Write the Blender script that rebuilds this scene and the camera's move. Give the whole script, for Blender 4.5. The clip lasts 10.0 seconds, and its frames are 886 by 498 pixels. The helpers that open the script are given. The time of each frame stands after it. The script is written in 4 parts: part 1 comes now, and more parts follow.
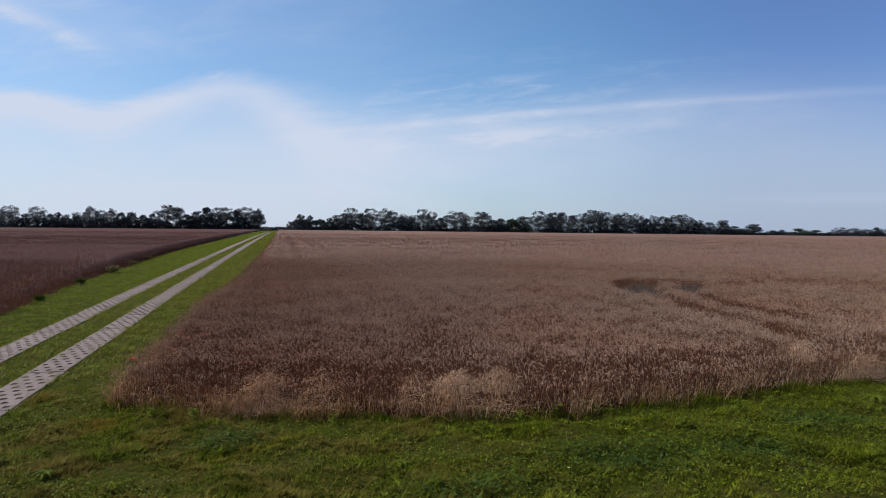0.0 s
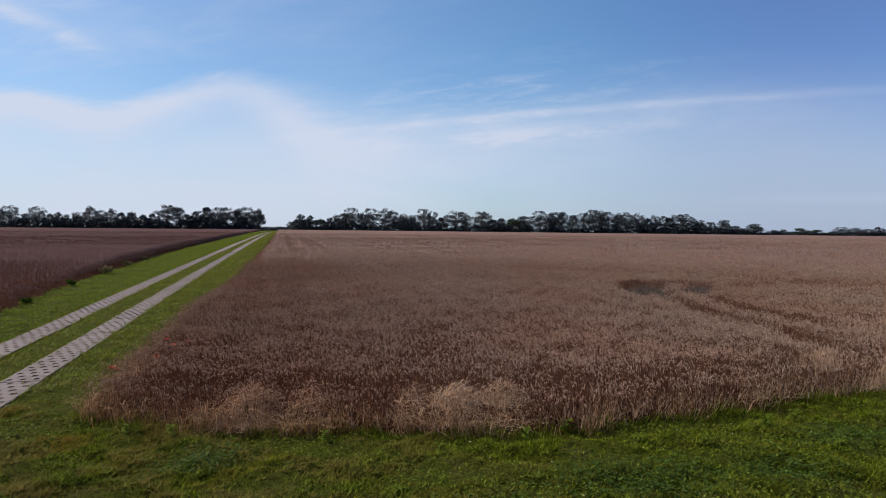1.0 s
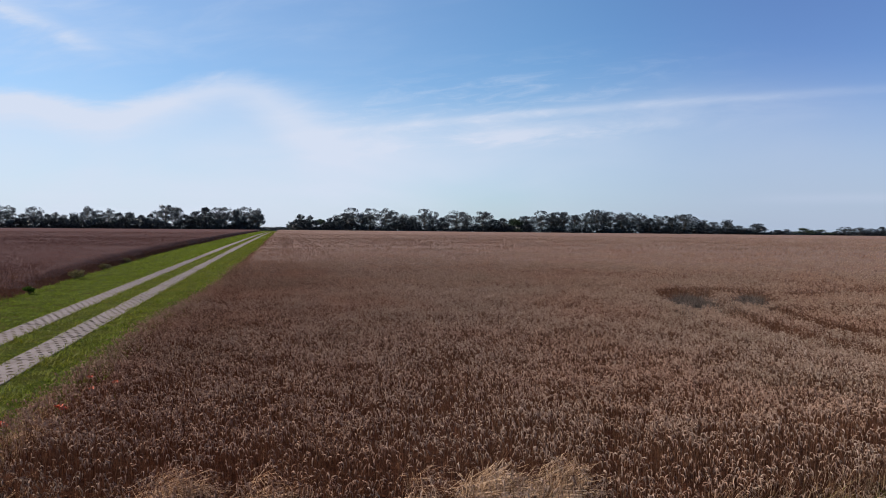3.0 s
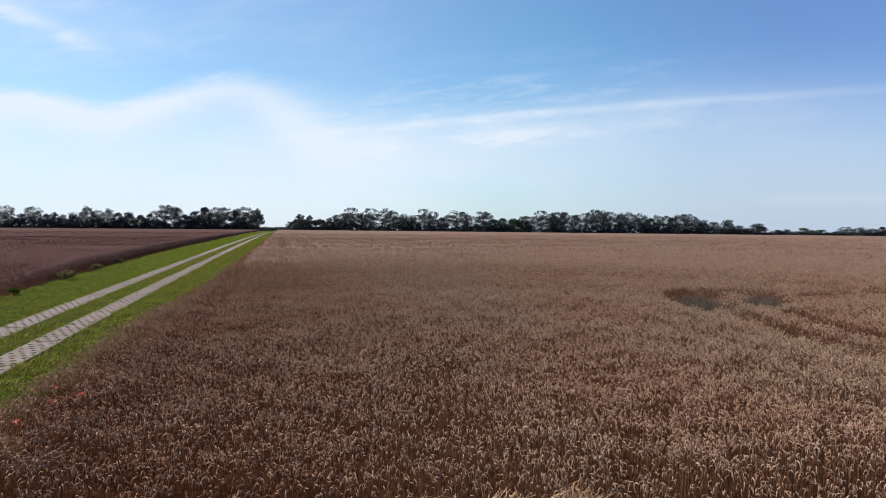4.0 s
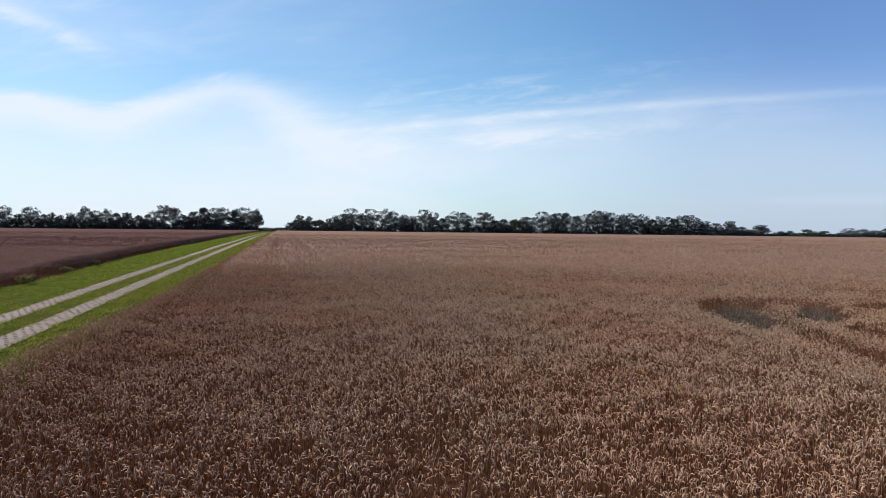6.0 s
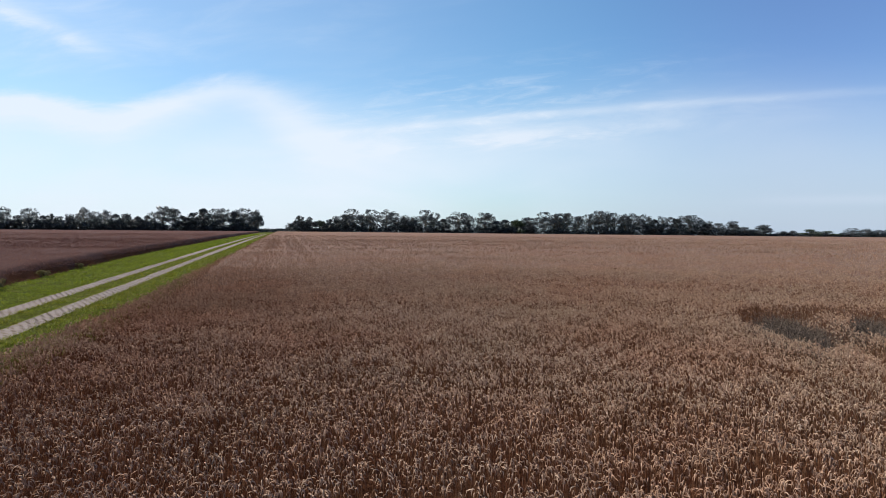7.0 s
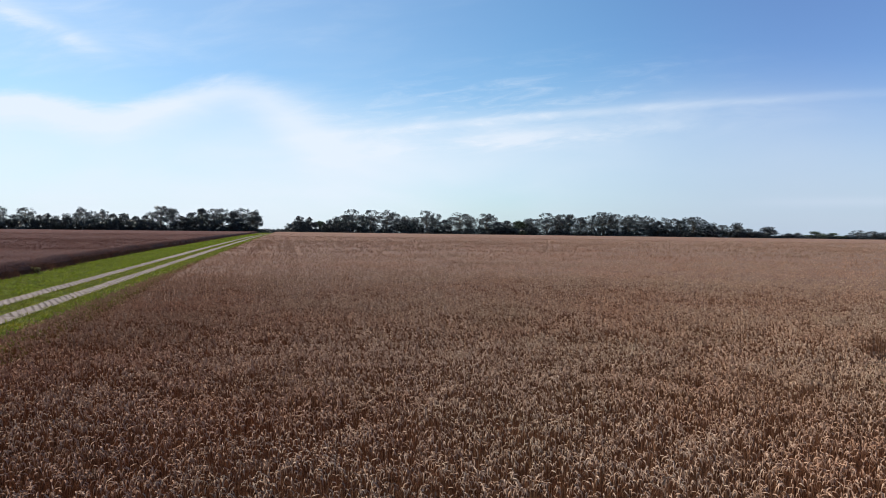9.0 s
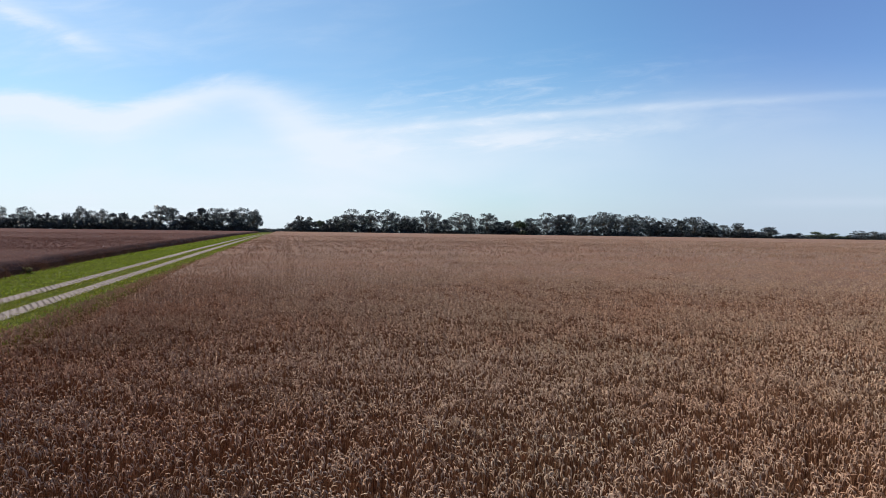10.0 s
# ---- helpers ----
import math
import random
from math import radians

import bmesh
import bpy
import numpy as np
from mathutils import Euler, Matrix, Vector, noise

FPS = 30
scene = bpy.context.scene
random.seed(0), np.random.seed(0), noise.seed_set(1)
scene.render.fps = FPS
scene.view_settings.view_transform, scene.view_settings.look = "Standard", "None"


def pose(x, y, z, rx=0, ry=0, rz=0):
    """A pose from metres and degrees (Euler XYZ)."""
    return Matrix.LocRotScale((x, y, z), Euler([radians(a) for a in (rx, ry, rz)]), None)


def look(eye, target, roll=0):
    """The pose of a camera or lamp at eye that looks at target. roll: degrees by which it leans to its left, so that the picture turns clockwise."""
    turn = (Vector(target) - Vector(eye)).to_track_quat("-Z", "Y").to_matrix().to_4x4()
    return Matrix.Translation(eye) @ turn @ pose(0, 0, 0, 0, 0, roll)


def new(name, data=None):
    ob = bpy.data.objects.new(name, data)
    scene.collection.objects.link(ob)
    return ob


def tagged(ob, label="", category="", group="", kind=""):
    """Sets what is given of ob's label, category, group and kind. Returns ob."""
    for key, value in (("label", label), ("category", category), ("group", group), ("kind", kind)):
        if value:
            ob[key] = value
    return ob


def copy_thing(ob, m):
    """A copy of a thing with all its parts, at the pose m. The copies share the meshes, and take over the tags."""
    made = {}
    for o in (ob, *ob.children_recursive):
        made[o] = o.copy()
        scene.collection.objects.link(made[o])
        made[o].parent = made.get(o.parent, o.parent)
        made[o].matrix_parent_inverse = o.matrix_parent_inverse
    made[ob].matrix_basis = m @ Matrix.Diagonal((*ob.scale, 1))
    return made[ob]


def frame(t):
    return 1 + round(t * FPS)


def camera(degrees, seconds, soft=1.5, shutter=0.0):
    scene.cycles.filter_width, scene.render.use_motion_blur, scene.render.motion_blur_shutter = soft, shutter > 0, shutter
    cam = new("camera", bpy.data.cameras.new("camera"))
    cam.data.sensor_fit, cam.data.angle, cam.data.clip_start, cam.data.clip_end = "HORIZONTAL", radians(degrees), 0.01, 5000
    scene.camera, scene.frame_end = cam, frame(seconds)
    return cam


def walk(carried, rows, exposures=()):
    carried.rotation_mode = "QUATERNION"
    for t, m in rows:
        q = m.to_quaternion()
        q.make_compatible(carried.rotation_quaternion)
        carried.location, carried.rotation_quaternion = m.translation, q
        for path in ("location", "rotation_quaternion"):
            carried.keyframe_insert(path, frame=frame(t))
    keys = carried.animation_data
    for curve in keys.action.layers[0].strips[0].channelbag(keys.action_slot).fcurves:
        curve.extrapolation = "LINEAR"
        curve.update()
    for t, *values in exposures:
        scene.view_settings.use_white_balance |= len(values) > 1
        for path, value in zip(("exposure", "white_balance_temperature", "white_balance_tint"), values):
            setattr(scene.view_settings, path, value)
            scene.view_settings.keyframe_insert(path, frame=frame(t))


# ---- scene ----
cam = camera(68.16, 10.0, soft=0.95)
PATH = [
    (0, (0.229, 0.856, 3.266), (0.7084, 2.7964, 3.1948), 0.43),
    (0.5, (0.292, 1.102, 3.258), (0.7702, 3.0422, 3.1859), 0.42),
    (1, (0.447, 1.712, 3.265), (0.9249, 3.6528, 3.1933), 0.41),
    (1.5, (0.572, 2.576, 3.275), (1.0492, 4.5166, 3.2040), 0.39),
    (2, (0.704, 3.630, 3.268), (1.1816, 5.5711, 3.1968), 0.37),
    (2.5, (0.890, 4.723, 3.253), (1.3665, 6.6643, 3.1815), 0.36),
    (3.8, (1.267, 6.331, 3.186), (1.7438, 8.2723, 3.1148), 0.37),
    (4, (1.322, 6.451, 3.180), (1.7988, 8.3923, 3.1088), 0.37),
    (4.5, (1.490, 6.988, 3.159), (1.9664, 8.9292, 3.0875), 0.39),
    (5, (1.735, 7.776, 3.143), (2.2108, 9.7174, 3.0728), 0.42),
    (5.5, (2.024, 8.721, 3.132), (2.4992, 10.6620, 3.0633), 0.47),
    (5.7, (2.104, 9.081, 3.129), (2.5792, 11.0220, 3.0603), 0.47),
    (6.8, (2.672, 11.492, 3.106), (3.1436, 13.4341, 3.0395), 0.34),
    (7, (2.777, 12.022, 3.102), (3.2486, 13.9641, 3.0355), 0.34),
    (7.5, (3.070, 13.349, 3.093), (3.5412, 15.2916, 3.0271), 0.41),
    (8, (3.367, 14.668, 3.086), (3.8378, 16.6113, 3.0210), 0.50),
    (8.5, (3.644, 15.887, 3.085), (4.1133, 17.8304, 3.0213), 0.52),
    (9, (3.883, 16.953, 3.090), (4.3516, 18.8959, 3.0263), 0.52),
    (9.5, (4.029, 17.575, 3.093), (4.4966, 19.5189, 3.0288), 0.54),
    (10, (4.071, 17.740, 3.086), (4.5389, 19.6833, 3.0217), 0.59),
]
walk(cam, [(t, look(eye, to, roll)) for t, eye, to, roll in PATH],
     [(0, 0.83, 6250, 16), (2.7, 0.87, 6250, 16), (3.8, 1.2, 6530, 10), (10, 1.2, 6530, 10)])

# ---- world and sun ----
SUN_AZ, SUN_EL = radians(-64), radians(47)      # azimuth clockwise from +Y


class X:
    """A node socket with arithmetic."""
    def __init__(self, tree, sock):
        self.t, self.s = tree, sock

    def op(self, kind, *others, clamp=False):
        n = self.t.nodes.new("ShaderNodeMath")
        n.operation, n.use_clamp = kind, clamp
        for i, v in enumerate((self, *others)):
            if isinstance(v, X):
                self.t.links.new(v.s, n.inputs[i])
            else:
                n.inputs[i].default_value = v
        return X(self.t, n.outputs[0])

    def __add__(self, o): return self.op("ADD", o)
    def __radd__(self, o): return self.op("ADD", o)
    def __sub__(self, o): return self.op("SUBTRACT", o)
    def __rsub__(self, o): return (self * -1.0) + o
    def __mul__(self, o): return self.op("MULTIPLY", o)
    def __rmul__(self, o): return self.op("MULTIPLY", o)
    def __truediv__(self, o): return self.op("DIVIDE", o)
    def up(self, lo, hi):
        """0 below lo, 1 above hi, smooth between."""
        n = self.t.nodes.new("ShaderNodeMapRange")
        n.interpolation_type = "SMOOTHSTEP"
        self.t.links.new(self.s, n.inputs[0])
        n.inputs[1].default_value, n.inputs[2].default_value = lo, hi
        return X(self.t, n.outputs[0])
    def bell(self, centre, width):
        d = (self - centre) / width
        return ((d * d) * -1.0).op("EXPONENT")


def vec(tree, *xs):
    n = tree.nodes.new("ShaderNodeCombineXYZ")
    for i, v in enumerate(xs):
        if isinstance(v, X):
            tree.links.new(v.s, n.inputs[i])
        else:
            n.inputs[i].default_value = v
    return n.outputs[0]


def fbm(tree, vector, scale, detail=5.0, rough=0.55, distort=0.0):
    n = tree.nodes.new("ShaderNodeTexNoise")
    n.inputs["Scale"].default_value, n.inputs["Detail"].default_value = scale, detail
    n.inputs["Roughness"].default_value, n.inputs["Distortion"].default_value = rough, distort
    if vector is not None:
        tree.links.new(vector, n.inputs["Vector"])
    return X(tree, n.outputs[0])


def blend(tree, factor, a, b, mode="MIX"):
    n = tree.nodes.new("ShaderNodeMix")
    n.data_type, n.blend_type = "RGBA", mode
    for sock, v in ((n.inputs[0], factor), (n.inputs[6], a), (n.inputs[7], b)):
        if isinstance(v, X):
            tree.links.new(v.s, sock)
        elif isinstance(v, (int, float)):
            sock.default_value = v
        elif isinstance(v, tuple):
            sock.default_value = (*v, 1.0)
        else:
            tree.links.new(v, sock)
    return n.outputs[2]


def build_sky():
    world = bpy.data.worlds.new("world")
    scene.world = world
    world.use_nodes = True
    t = world.node_tree
    t.nodes.clear()
    sky = t.nodes.new("ShaderNodeTexSky")
    sky.sky_type, sky.sun_disc = "NISHITA", False
    sky.sun_elevation, sky.sun_rotation = SUN_EL, SUN_AZ
    sky.air_density, sky.dust_density, sky.ozone_density = 1.0, 0.6, 2.0
    co = t.nodes.new("ShaderNodeTexCoord")
    sep = t.nodes.new("ShaderNodeSeparateXYZ")
    t.links.new(co.outputs["Generated"], sep.inputs[0])
    dx, dy, dz = (X(t, sep.outputs[i]) for i in range(3))
    f = (dx * 0.2395 + dy * 0.9709).op("MAXIMUM", 0.05)
    u, v = (dx * 0.9709 - dy * 0.2395) / f * 1.035, dz / f * 1.035 - 0.0025
    wisp = fbm(t, vec(t, u * 2.0 + v * 1.5, v * 9.0 - u * 1.2, 3.1), 2.4, 7, 0.62, 0.5)
    soft = fbm(t, vec(t, u * 1.4, v * 4.0, 8.0), 2.2, 4, 0.5, 0.3)
    fine = fbm(t, vec(t, u * 5.0 + v * 3.0, v * 30.0 - u * 4.0, 1.0), 2.0, 6, 0.65, 0.6)
    warp = (wisp - 0.5) * 0.02
    # long thin trail and the weaker one under it
    c1 = u * 0.098 - u * u * 0.027 + 0.161
    off = v + warp * 0.5 - c1
    trail = off.bell(0.0, 0.0065) * (0.55 + fine.up(0.2, 0.75) * 0.45) * u.up(-0.35, 0.15) * (1.0 - u.up(0.3, 0.75) * 0.65) * 0.36
    veil = off.bell(-0.018, 0.028) * wisp.up(0.25, 0.8) * u.up(-0.4, -0.05) * (1.0 - u.up(0.3, 0.8)) * 0.3
    c2 = u * 0.083 + 0.127
    trail2 = (v + warp - c2).bell(0.0, 0.012) * wisp.up(0.3, 0.7) * u.up(-0.3, 0.1) * (1.0 - u.up(0.25, 0.5)) * 0.4
    # bank of thin cloud with a wavy upper edge
    edge = 0.203 - u.bell(-0.54, 0.08) * 0.021 + u.bell(-0.325, 0.10) * 0.03 - (u + 0.3).op("MAXIMUM", 0.0) * 0.13
    depth = (edge - v + warp * 1.7 + (fine - 0.5) * 0.022) / (1.0 + u.up(-0.36, -0.05) * 3.0)
    bank = depth.up(-0.014, 0.026) * (0.24 + (1.0 - depth.up(0.0, 0.07)) * (1.0 - u.up(-0.34, 0.10)) * 0.6) * (1.0 - u.up(-0.45, 0.3)) * (0.7 + soft * 0.5)
    # feathery wisps higher up
    c3 = 0.064 - u * 0.39
    high = (v + warp * 1.5 - c3).bell(0.0, 0.016) * (0.35 + wisp.up(0.35, 0.75) * 0.65) * (1.0 - u.up(-0.62, -0.5)) * 0.42
    high = high + wisp.up(0.42, 0.85) * (1.0 - u.up(-0.7, 0.25)) * 0.22 * v.up(0.1, 0.3)
    feather = fine.up(0.42, 0.8) * (v - u * 0.1).bell(0.19, 0.05) * u.bell(0.08, 0.26) * 0.34
    low = (1.0 - v.up(0.0, 0.24)) * (0.22 + soft * 0.35)
    pink = (v + warp * 0.3 - u * 0.02).bell(0.032, 0.008) * u.up(0.4, 0.62) * 0.3
    broad = (v - c2).bell(-0.02, 0.07) * (0.4 + soft) * u.bell(0.1, 0.45) * 0.36
    veil_all = broad + 0.03 + (1.0 - u.up(-0.75, 0.35)) * 0.28 * (0.5 + soft)
    total = (trail + veil + trail2 + bank + high + feather + low + pink + veil_all).op("MINIMUM", 0.96)
    blue = blend(t, 1.0, sky.outputs[0], blend(t, u.up(0.1, 0.6), AIR, AIR_EAST), "MULTIPLY")
    colour = blend(t, total, blue, CLOUD)
    colour = blend(t, (1.0 - v.up(0.0, 0.3)) * u.up(-0.1, 0.55) * 0.68, colour, HAZE)
    bg = t.nodes.new("ShaderNodeBackground")
    bg.inputs[1].default_value = SKY
    out = t.nodes.new("ShaderNodeOutputWorld")
    t.links.new(colour, bg.inputs[0])
    t.links.new(bg.outputs[0], out.inputs[0])


SKY, CLOUD, AIR = 0.055, (6.4, 7.1, 8.0), (0.665, 1.04, 1.23)
AIR_EAST, HAZE = (0.64, 0.84, 1.14), (3.9, 4.8, 6.1)
build_sky()
sun = new("sun", bpy.data.lights.new("sun", "SUN"))
sun.data.energy, sun.data.angle, sun.data.color = 3.0, radians(0.6), (1.0, 0.90, 0.755)
sun.matrix_world = look((math.sin(SUN_AZ) * 50 * math.cos(SUN_EL), math.cos(SUN_AZ) * 50 * math.cos(SUN_EL), 50 * math.sin(SUN_EL)), (0, 0, 0))


# ---- materials ----
def material(name, rough=0.8, spec=0.3):
    m = bpy.data.materials.new(name)
    m.use_nodes = True
    p = m.node_tree.nodes["Principled BSDF"]
    p.inputs["Roughness"].default_value = rough
    p.inputs["Specular IOR Level"].default_value = spec
    return m, m.node_tree, p


def shine_through(t, p, colour, amount):
    """Thin leaves let part of the light pass."""
    n, mix = t.nodes.new("ShaderNodeBsdfTranslucent"), t.nodes.new("ShaderNodeMixShader")
    t.links.new(colour, n.inputs[0])
    mix.inputs[0].default_value = amount
    t.links.new(p.outputs[0], mix.inputs[1])
    t.links.new(n.outputs[0], mix.inputs[2])
    t.links.new(mix.outputs[0], t.nodes["Material Output"].inputs[0])


def place(t):
    return t.nodes.new("ShaderNodeNewGeometry").outputs["Position"]


def island(t):
    return X(t, t.nodes.new("ShaderNodeNewGeometry").outputs["Random Per Island"])


def bump(t, p, height, strength, distance):
    n = t.nodes.new("ShaderNodeBump")
    n.inputs["Strength"].default_value, n.inputs["Distance"].default_value = strength, distance
    t.links.new(height.s, n.inputs["Height"])
    t.links.new(n.outputs[0], p.inputs["Normal"])


def ramp(t, x, stops):
    n = t.nodes.new("ShaderNodeValToRGB")
    while len(n.color_ramp.elements) < len(stops):
        n.color_ramp.elements.new(0.5)
    for e, (at, c) in zip(n.color_ramp.elements, stops):
        e.position, e.color = at, (*c, 1.0)
    t.links.new(x.s, n.inputs[0])
    return n.outputs[0]


def straw(name, dark, mid, pale, rough=0.6, patchy=0.5, thin=0.12):
    """Ripe straw: every stalk its own tone, and broad areas that run redder or greyer."""
    m, t, p = material(name, rough, 0.05)
    at = place(t)
    tone = ramp(t, island(t), ((0.0, dark), (0.55, mid), (1.0, pale)))
    area = fbm(t, at, 0.22, 4, 0.6)
    redder = blend(t, area.up(0.42, 0.66) * patchy, tone, (1.0, 0.78, 0.70), "MULTIPLY")
    grey = blend(t, fbm(t, at, 0.55, 3, 0.5).up(0.48, 0.68) * patchy * 0.9, redder, (0.80, 0.88, 0.86), "MULTIPLY")
    grain = blend(t, fbm(t, at, 60.0, 2).up(0.3, 0.7) * 0.35, grey, (0.6, 0.55, 0.5), "MULTIPLY")
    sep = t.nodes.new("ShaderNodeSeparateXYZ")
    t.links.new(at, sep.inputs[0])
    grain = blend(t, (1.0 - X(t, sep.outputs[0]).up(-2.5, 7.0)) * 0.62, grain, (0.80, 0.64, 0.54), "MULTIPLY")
    t.links.new(grain, p.inputs["Base Color"])
    shine_through(t, p, blend(t, 1.0, grain, (1.0, 0.68, 0.5), "MULTIPLY"), thin)
    return m


def leafy(name, dark, mid, pale, scale=0.5, rough=0.55, tint=(1.0, 0.9, 0.55), thin=0.35, dry=0.0, clump=0.0, gloss=0.08):
    m, t, p = material(name, rough, gloss)
    at = place(t)
    tone = ramp(t, island(t), ((0.0, dark), (0.5, mid), (1.0, pale)))
    tone = blend(t, fbm(t, at, scale, 4, 0.6).up(0.4, 0.7) * 0.6, tone, tint, "MULTIPLY")
    if clump:
        tone = blend(t, fbm(t, at, 7.0, 3, 0.6).up(0.35, 0.65) * clump, tone, (0.34, 0.40, 0.30), "MULTIPLY")
    if dry:
        sep = t.nodes.new("ShaderNodeSeparateXYZ")
        t.links.new(at, sep.inputs[0])
        worn = (1.0 - X(t, sep.outputs[0]).up(-1.0, 6.0) * 0.75) * dry
        tone = blend(t, fbm(t, at, 1.1, 5, 0.65).up(0.39, 0.59) * worn, tone, (0.165, 0.132, 0.028))
        tone = blend(t, fbm(t, at, 0.45, 3, 0.5).up(0.5, 0.7) * worn, tone, (1.3, 1.1, 0.5), "MULTIPLY")
    t.links.new(tone, p.inputs["Base Color"])
    shine_through(t, p, tone, thin)
    return m


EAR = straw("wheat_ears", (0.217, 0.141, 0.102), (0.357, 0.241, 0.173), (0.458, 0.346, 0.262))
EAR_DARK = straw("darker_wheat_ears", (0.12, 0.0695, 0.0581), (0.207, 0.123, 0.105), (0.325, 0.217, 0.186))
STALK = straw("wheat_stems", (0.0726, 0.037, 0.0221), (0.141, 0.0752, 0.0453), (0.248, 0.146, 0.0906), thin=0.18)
# Ear tones darkened for the far tufts: their shaded sides are in the colour.
EAR_FAR_SHADED = straw("distant_wheat_ears_shaded", (0.105, 0.0632, 0.0462), (0.19, 0.118, 0.0883), (0.3, 0.214, 0.165))
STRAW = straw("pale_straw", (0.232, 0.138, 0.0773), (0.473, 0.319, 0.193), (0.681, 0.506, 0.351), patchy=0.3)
GRASS = leafy("grass_blades", (0.036, 0.053, 0.003), (0.107, 0.147, 0.006), (0.25, 0.31, 0.026), 0.7, dry=1.0, clump=0.8, gloss=0.03)
TRACKSIDE = leafy("trackside_grass", (0.0513, 0.0746, 0.00466), (0.121, 0.16, 0.00933), (0.243, 0.28, 0.028), 0.6, dry=0.4)
VERGE = leafy("verge_grass", (0.0595, 0.0852, 0.00513), (0.141, 0.185, 0.0105), (0.265, 0.308, 0.0302), 0.35, thin=0.42, tint=(0.85, 0.95, 0.6), clump=0.4)
HERB = leafy("herb_leaves", (0.055, 0.085, 0.007), (0.11, 0.155, 0.011), (0.18, 0.235, 0.03), 1.5)
# Bluish haze of the distance is put into the hedgerow leaf colours.
HAZE_TINT = (0.88, 0.95, 1.0)
LEAF = leafy("tree_leaves", (0.009, 0.0125, 0.015), (0.019, 0.025, 0.029), (0.039, 0.048, 0.053), 0.12, 0.45, HAZE_TINT, 0.03, gloss=0.3)
LEAF_OPEN = leafy("airy_tree_leaves", (0.015, 0.020, 0.024), (0.032, 0.040, 0.045), (0.064, 0.076, 0.083), 0.12, 0.45, HAZE_TINT, 0.05, gloss=0.35)
LEAF_GREEN = leafy("fresh_tree_leaves", (0.017, 0.026, 0.013), (0.033, 0.05, 0.022), (0.06, 0.082, 0.036), 0.12, 0.5, HAZE_TINT, 0.06, gloss=0.2)


def canopy_material(name, low, mid_tone, high):
    m, t, p = material(name, 0.9, 0.03)
    at = place(t)
    big = fbm(t, at, 0.05, 5, 0.6)
    mid = fbm(t, at, 0.35, 4, 0.6)
    fine = fbm(t, at, 9.0, 6, 0.75)
    c = ramp(t, fine, ((0.25, low), (0.5, mid_tone), (0.75, high)))
    c = blend(t, mid.up(0.4, 0.7) * 0.55, c, (0.92, 0.74, 0.66), "MULTIPLY")
    c = blend(t, big.up(0.45, 0.65) * 0.5, c, (1.0, 0.86, 0.78), "MULTIPLY")
    t.links.new(c, p.inputs["Base Color"])
    bump(t, p, fine, 1.0, 0.12)
    return m


def ground_material():
    m, t, p = material("ground", 0.95, 0.03)
    at = place(t)
    fine = fbm(t, at, 14.0, 6, 0.7)
    mid = fbm(t, at, 1.6, 5, 0.6)
    big = fbm(t, at, 0.35, 4, 0.6)
    green = ramp(t, fine, ((0.25, (0.020, 0.024, 0.004)), (0.5, (0.058, 0.072, 0.008)), (0.8, (0.14, 0.15, 0.022))))
    dry = ramp(t, fine, ((0.2, (0.05, 0.038, 0.014)), (0.6, (0.14, 0.105, 0.042)), (0.9, (0.23, 0.18, 0.085))))
    c = blend(t, mid.up(0.48, 0.7) * 0.4, green, dry)
    c = blend(t, big.up(0.5, 0.7) * 0.6, c, (1.15, 1.0, 0.6), "MULTIPLY")
    t.links.new(c, p.inputs["Base Color"])
    bump(t, p, fbm(t, at, 8.0, 7, 0.75), 1.0, 0.2)
    return m


def concrete_material():
    m, t, p = material("worn_concrete", 0.85, 0.25)
    at = place(t)
    n = t.nodes.new("ShaderNodeObjectInfo")
    rnd = X(t, n.outputs["Random"])
    fine = fbm(t, at, 40.0, 5, 0.7)
    mid = fbm(t, at, 3.0, 5, 0.65)
    c = ramp(t, fine, ((0.2, (0.095, 0.075, 0.069)), (0.55, (0.195, 0.160, 0.148)), (0.85, (0.31, 0.262, 0.244))))
    c = blend(t, mid.up(0.42, 0.7) * 0.7, c, (0.6, 0.55, 0.48), "MULTIPLY")
    c = blend(t, rnd * 0.35, c, (0.75, 0.74, 0.72), "MULTIPLY")
    c = blend(t, fbm(t, at, 7.0, 4, 0.7).up(0.66, 0.8) * 0.7, c, (0.10, 0.12, 0.04))
    t.links.new(c, p.inputs["Base Color"])
    bump(t, p, fine, 0.5, 0.01)
    return m


def bark_material():
    m, t, p = material("bark", 0.9, 0.15)
    c = ramp(t, fbm(t, place(t), 3.0, 5, 0.7), ((0.3, (0.05, 0.04, 0.032)), (0.7, (0.15, 0.125, 0.10))))
    t.links.new(c, p.inputs["Base Color"])
    return m


def petal_material():
    m, t, p = material("poppy_petal", 0.5, 0.3)
    c = ramp(t, fbm(t, place(t), 40.0, 3), ((0.3, (0.50, 0.045, 0.012)), (0.7, (0.68, 0.11, 0.025))))
    t.links.new(c, p.inputs["Base Color"])
    return m


# Stem layer: the shade between the stalks is put into its dark colour.
UNDER_SHADED = canopy_material("shaded_wheat_stem_layer", (0.027, 0.0105, 0.0055), (0.066, 0.027, 0.0145), (0.125, 0.057, 0.034))
# Ear layers average the ears and the shaded gaps between them into one colour.
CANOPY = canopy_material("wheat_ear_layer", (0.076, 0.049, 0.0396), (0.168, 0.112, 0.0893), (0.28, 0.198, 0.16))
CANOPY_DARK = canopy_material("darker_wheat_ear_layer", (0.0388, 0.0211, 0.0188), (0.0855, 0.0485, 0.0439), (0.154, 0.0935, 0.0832))
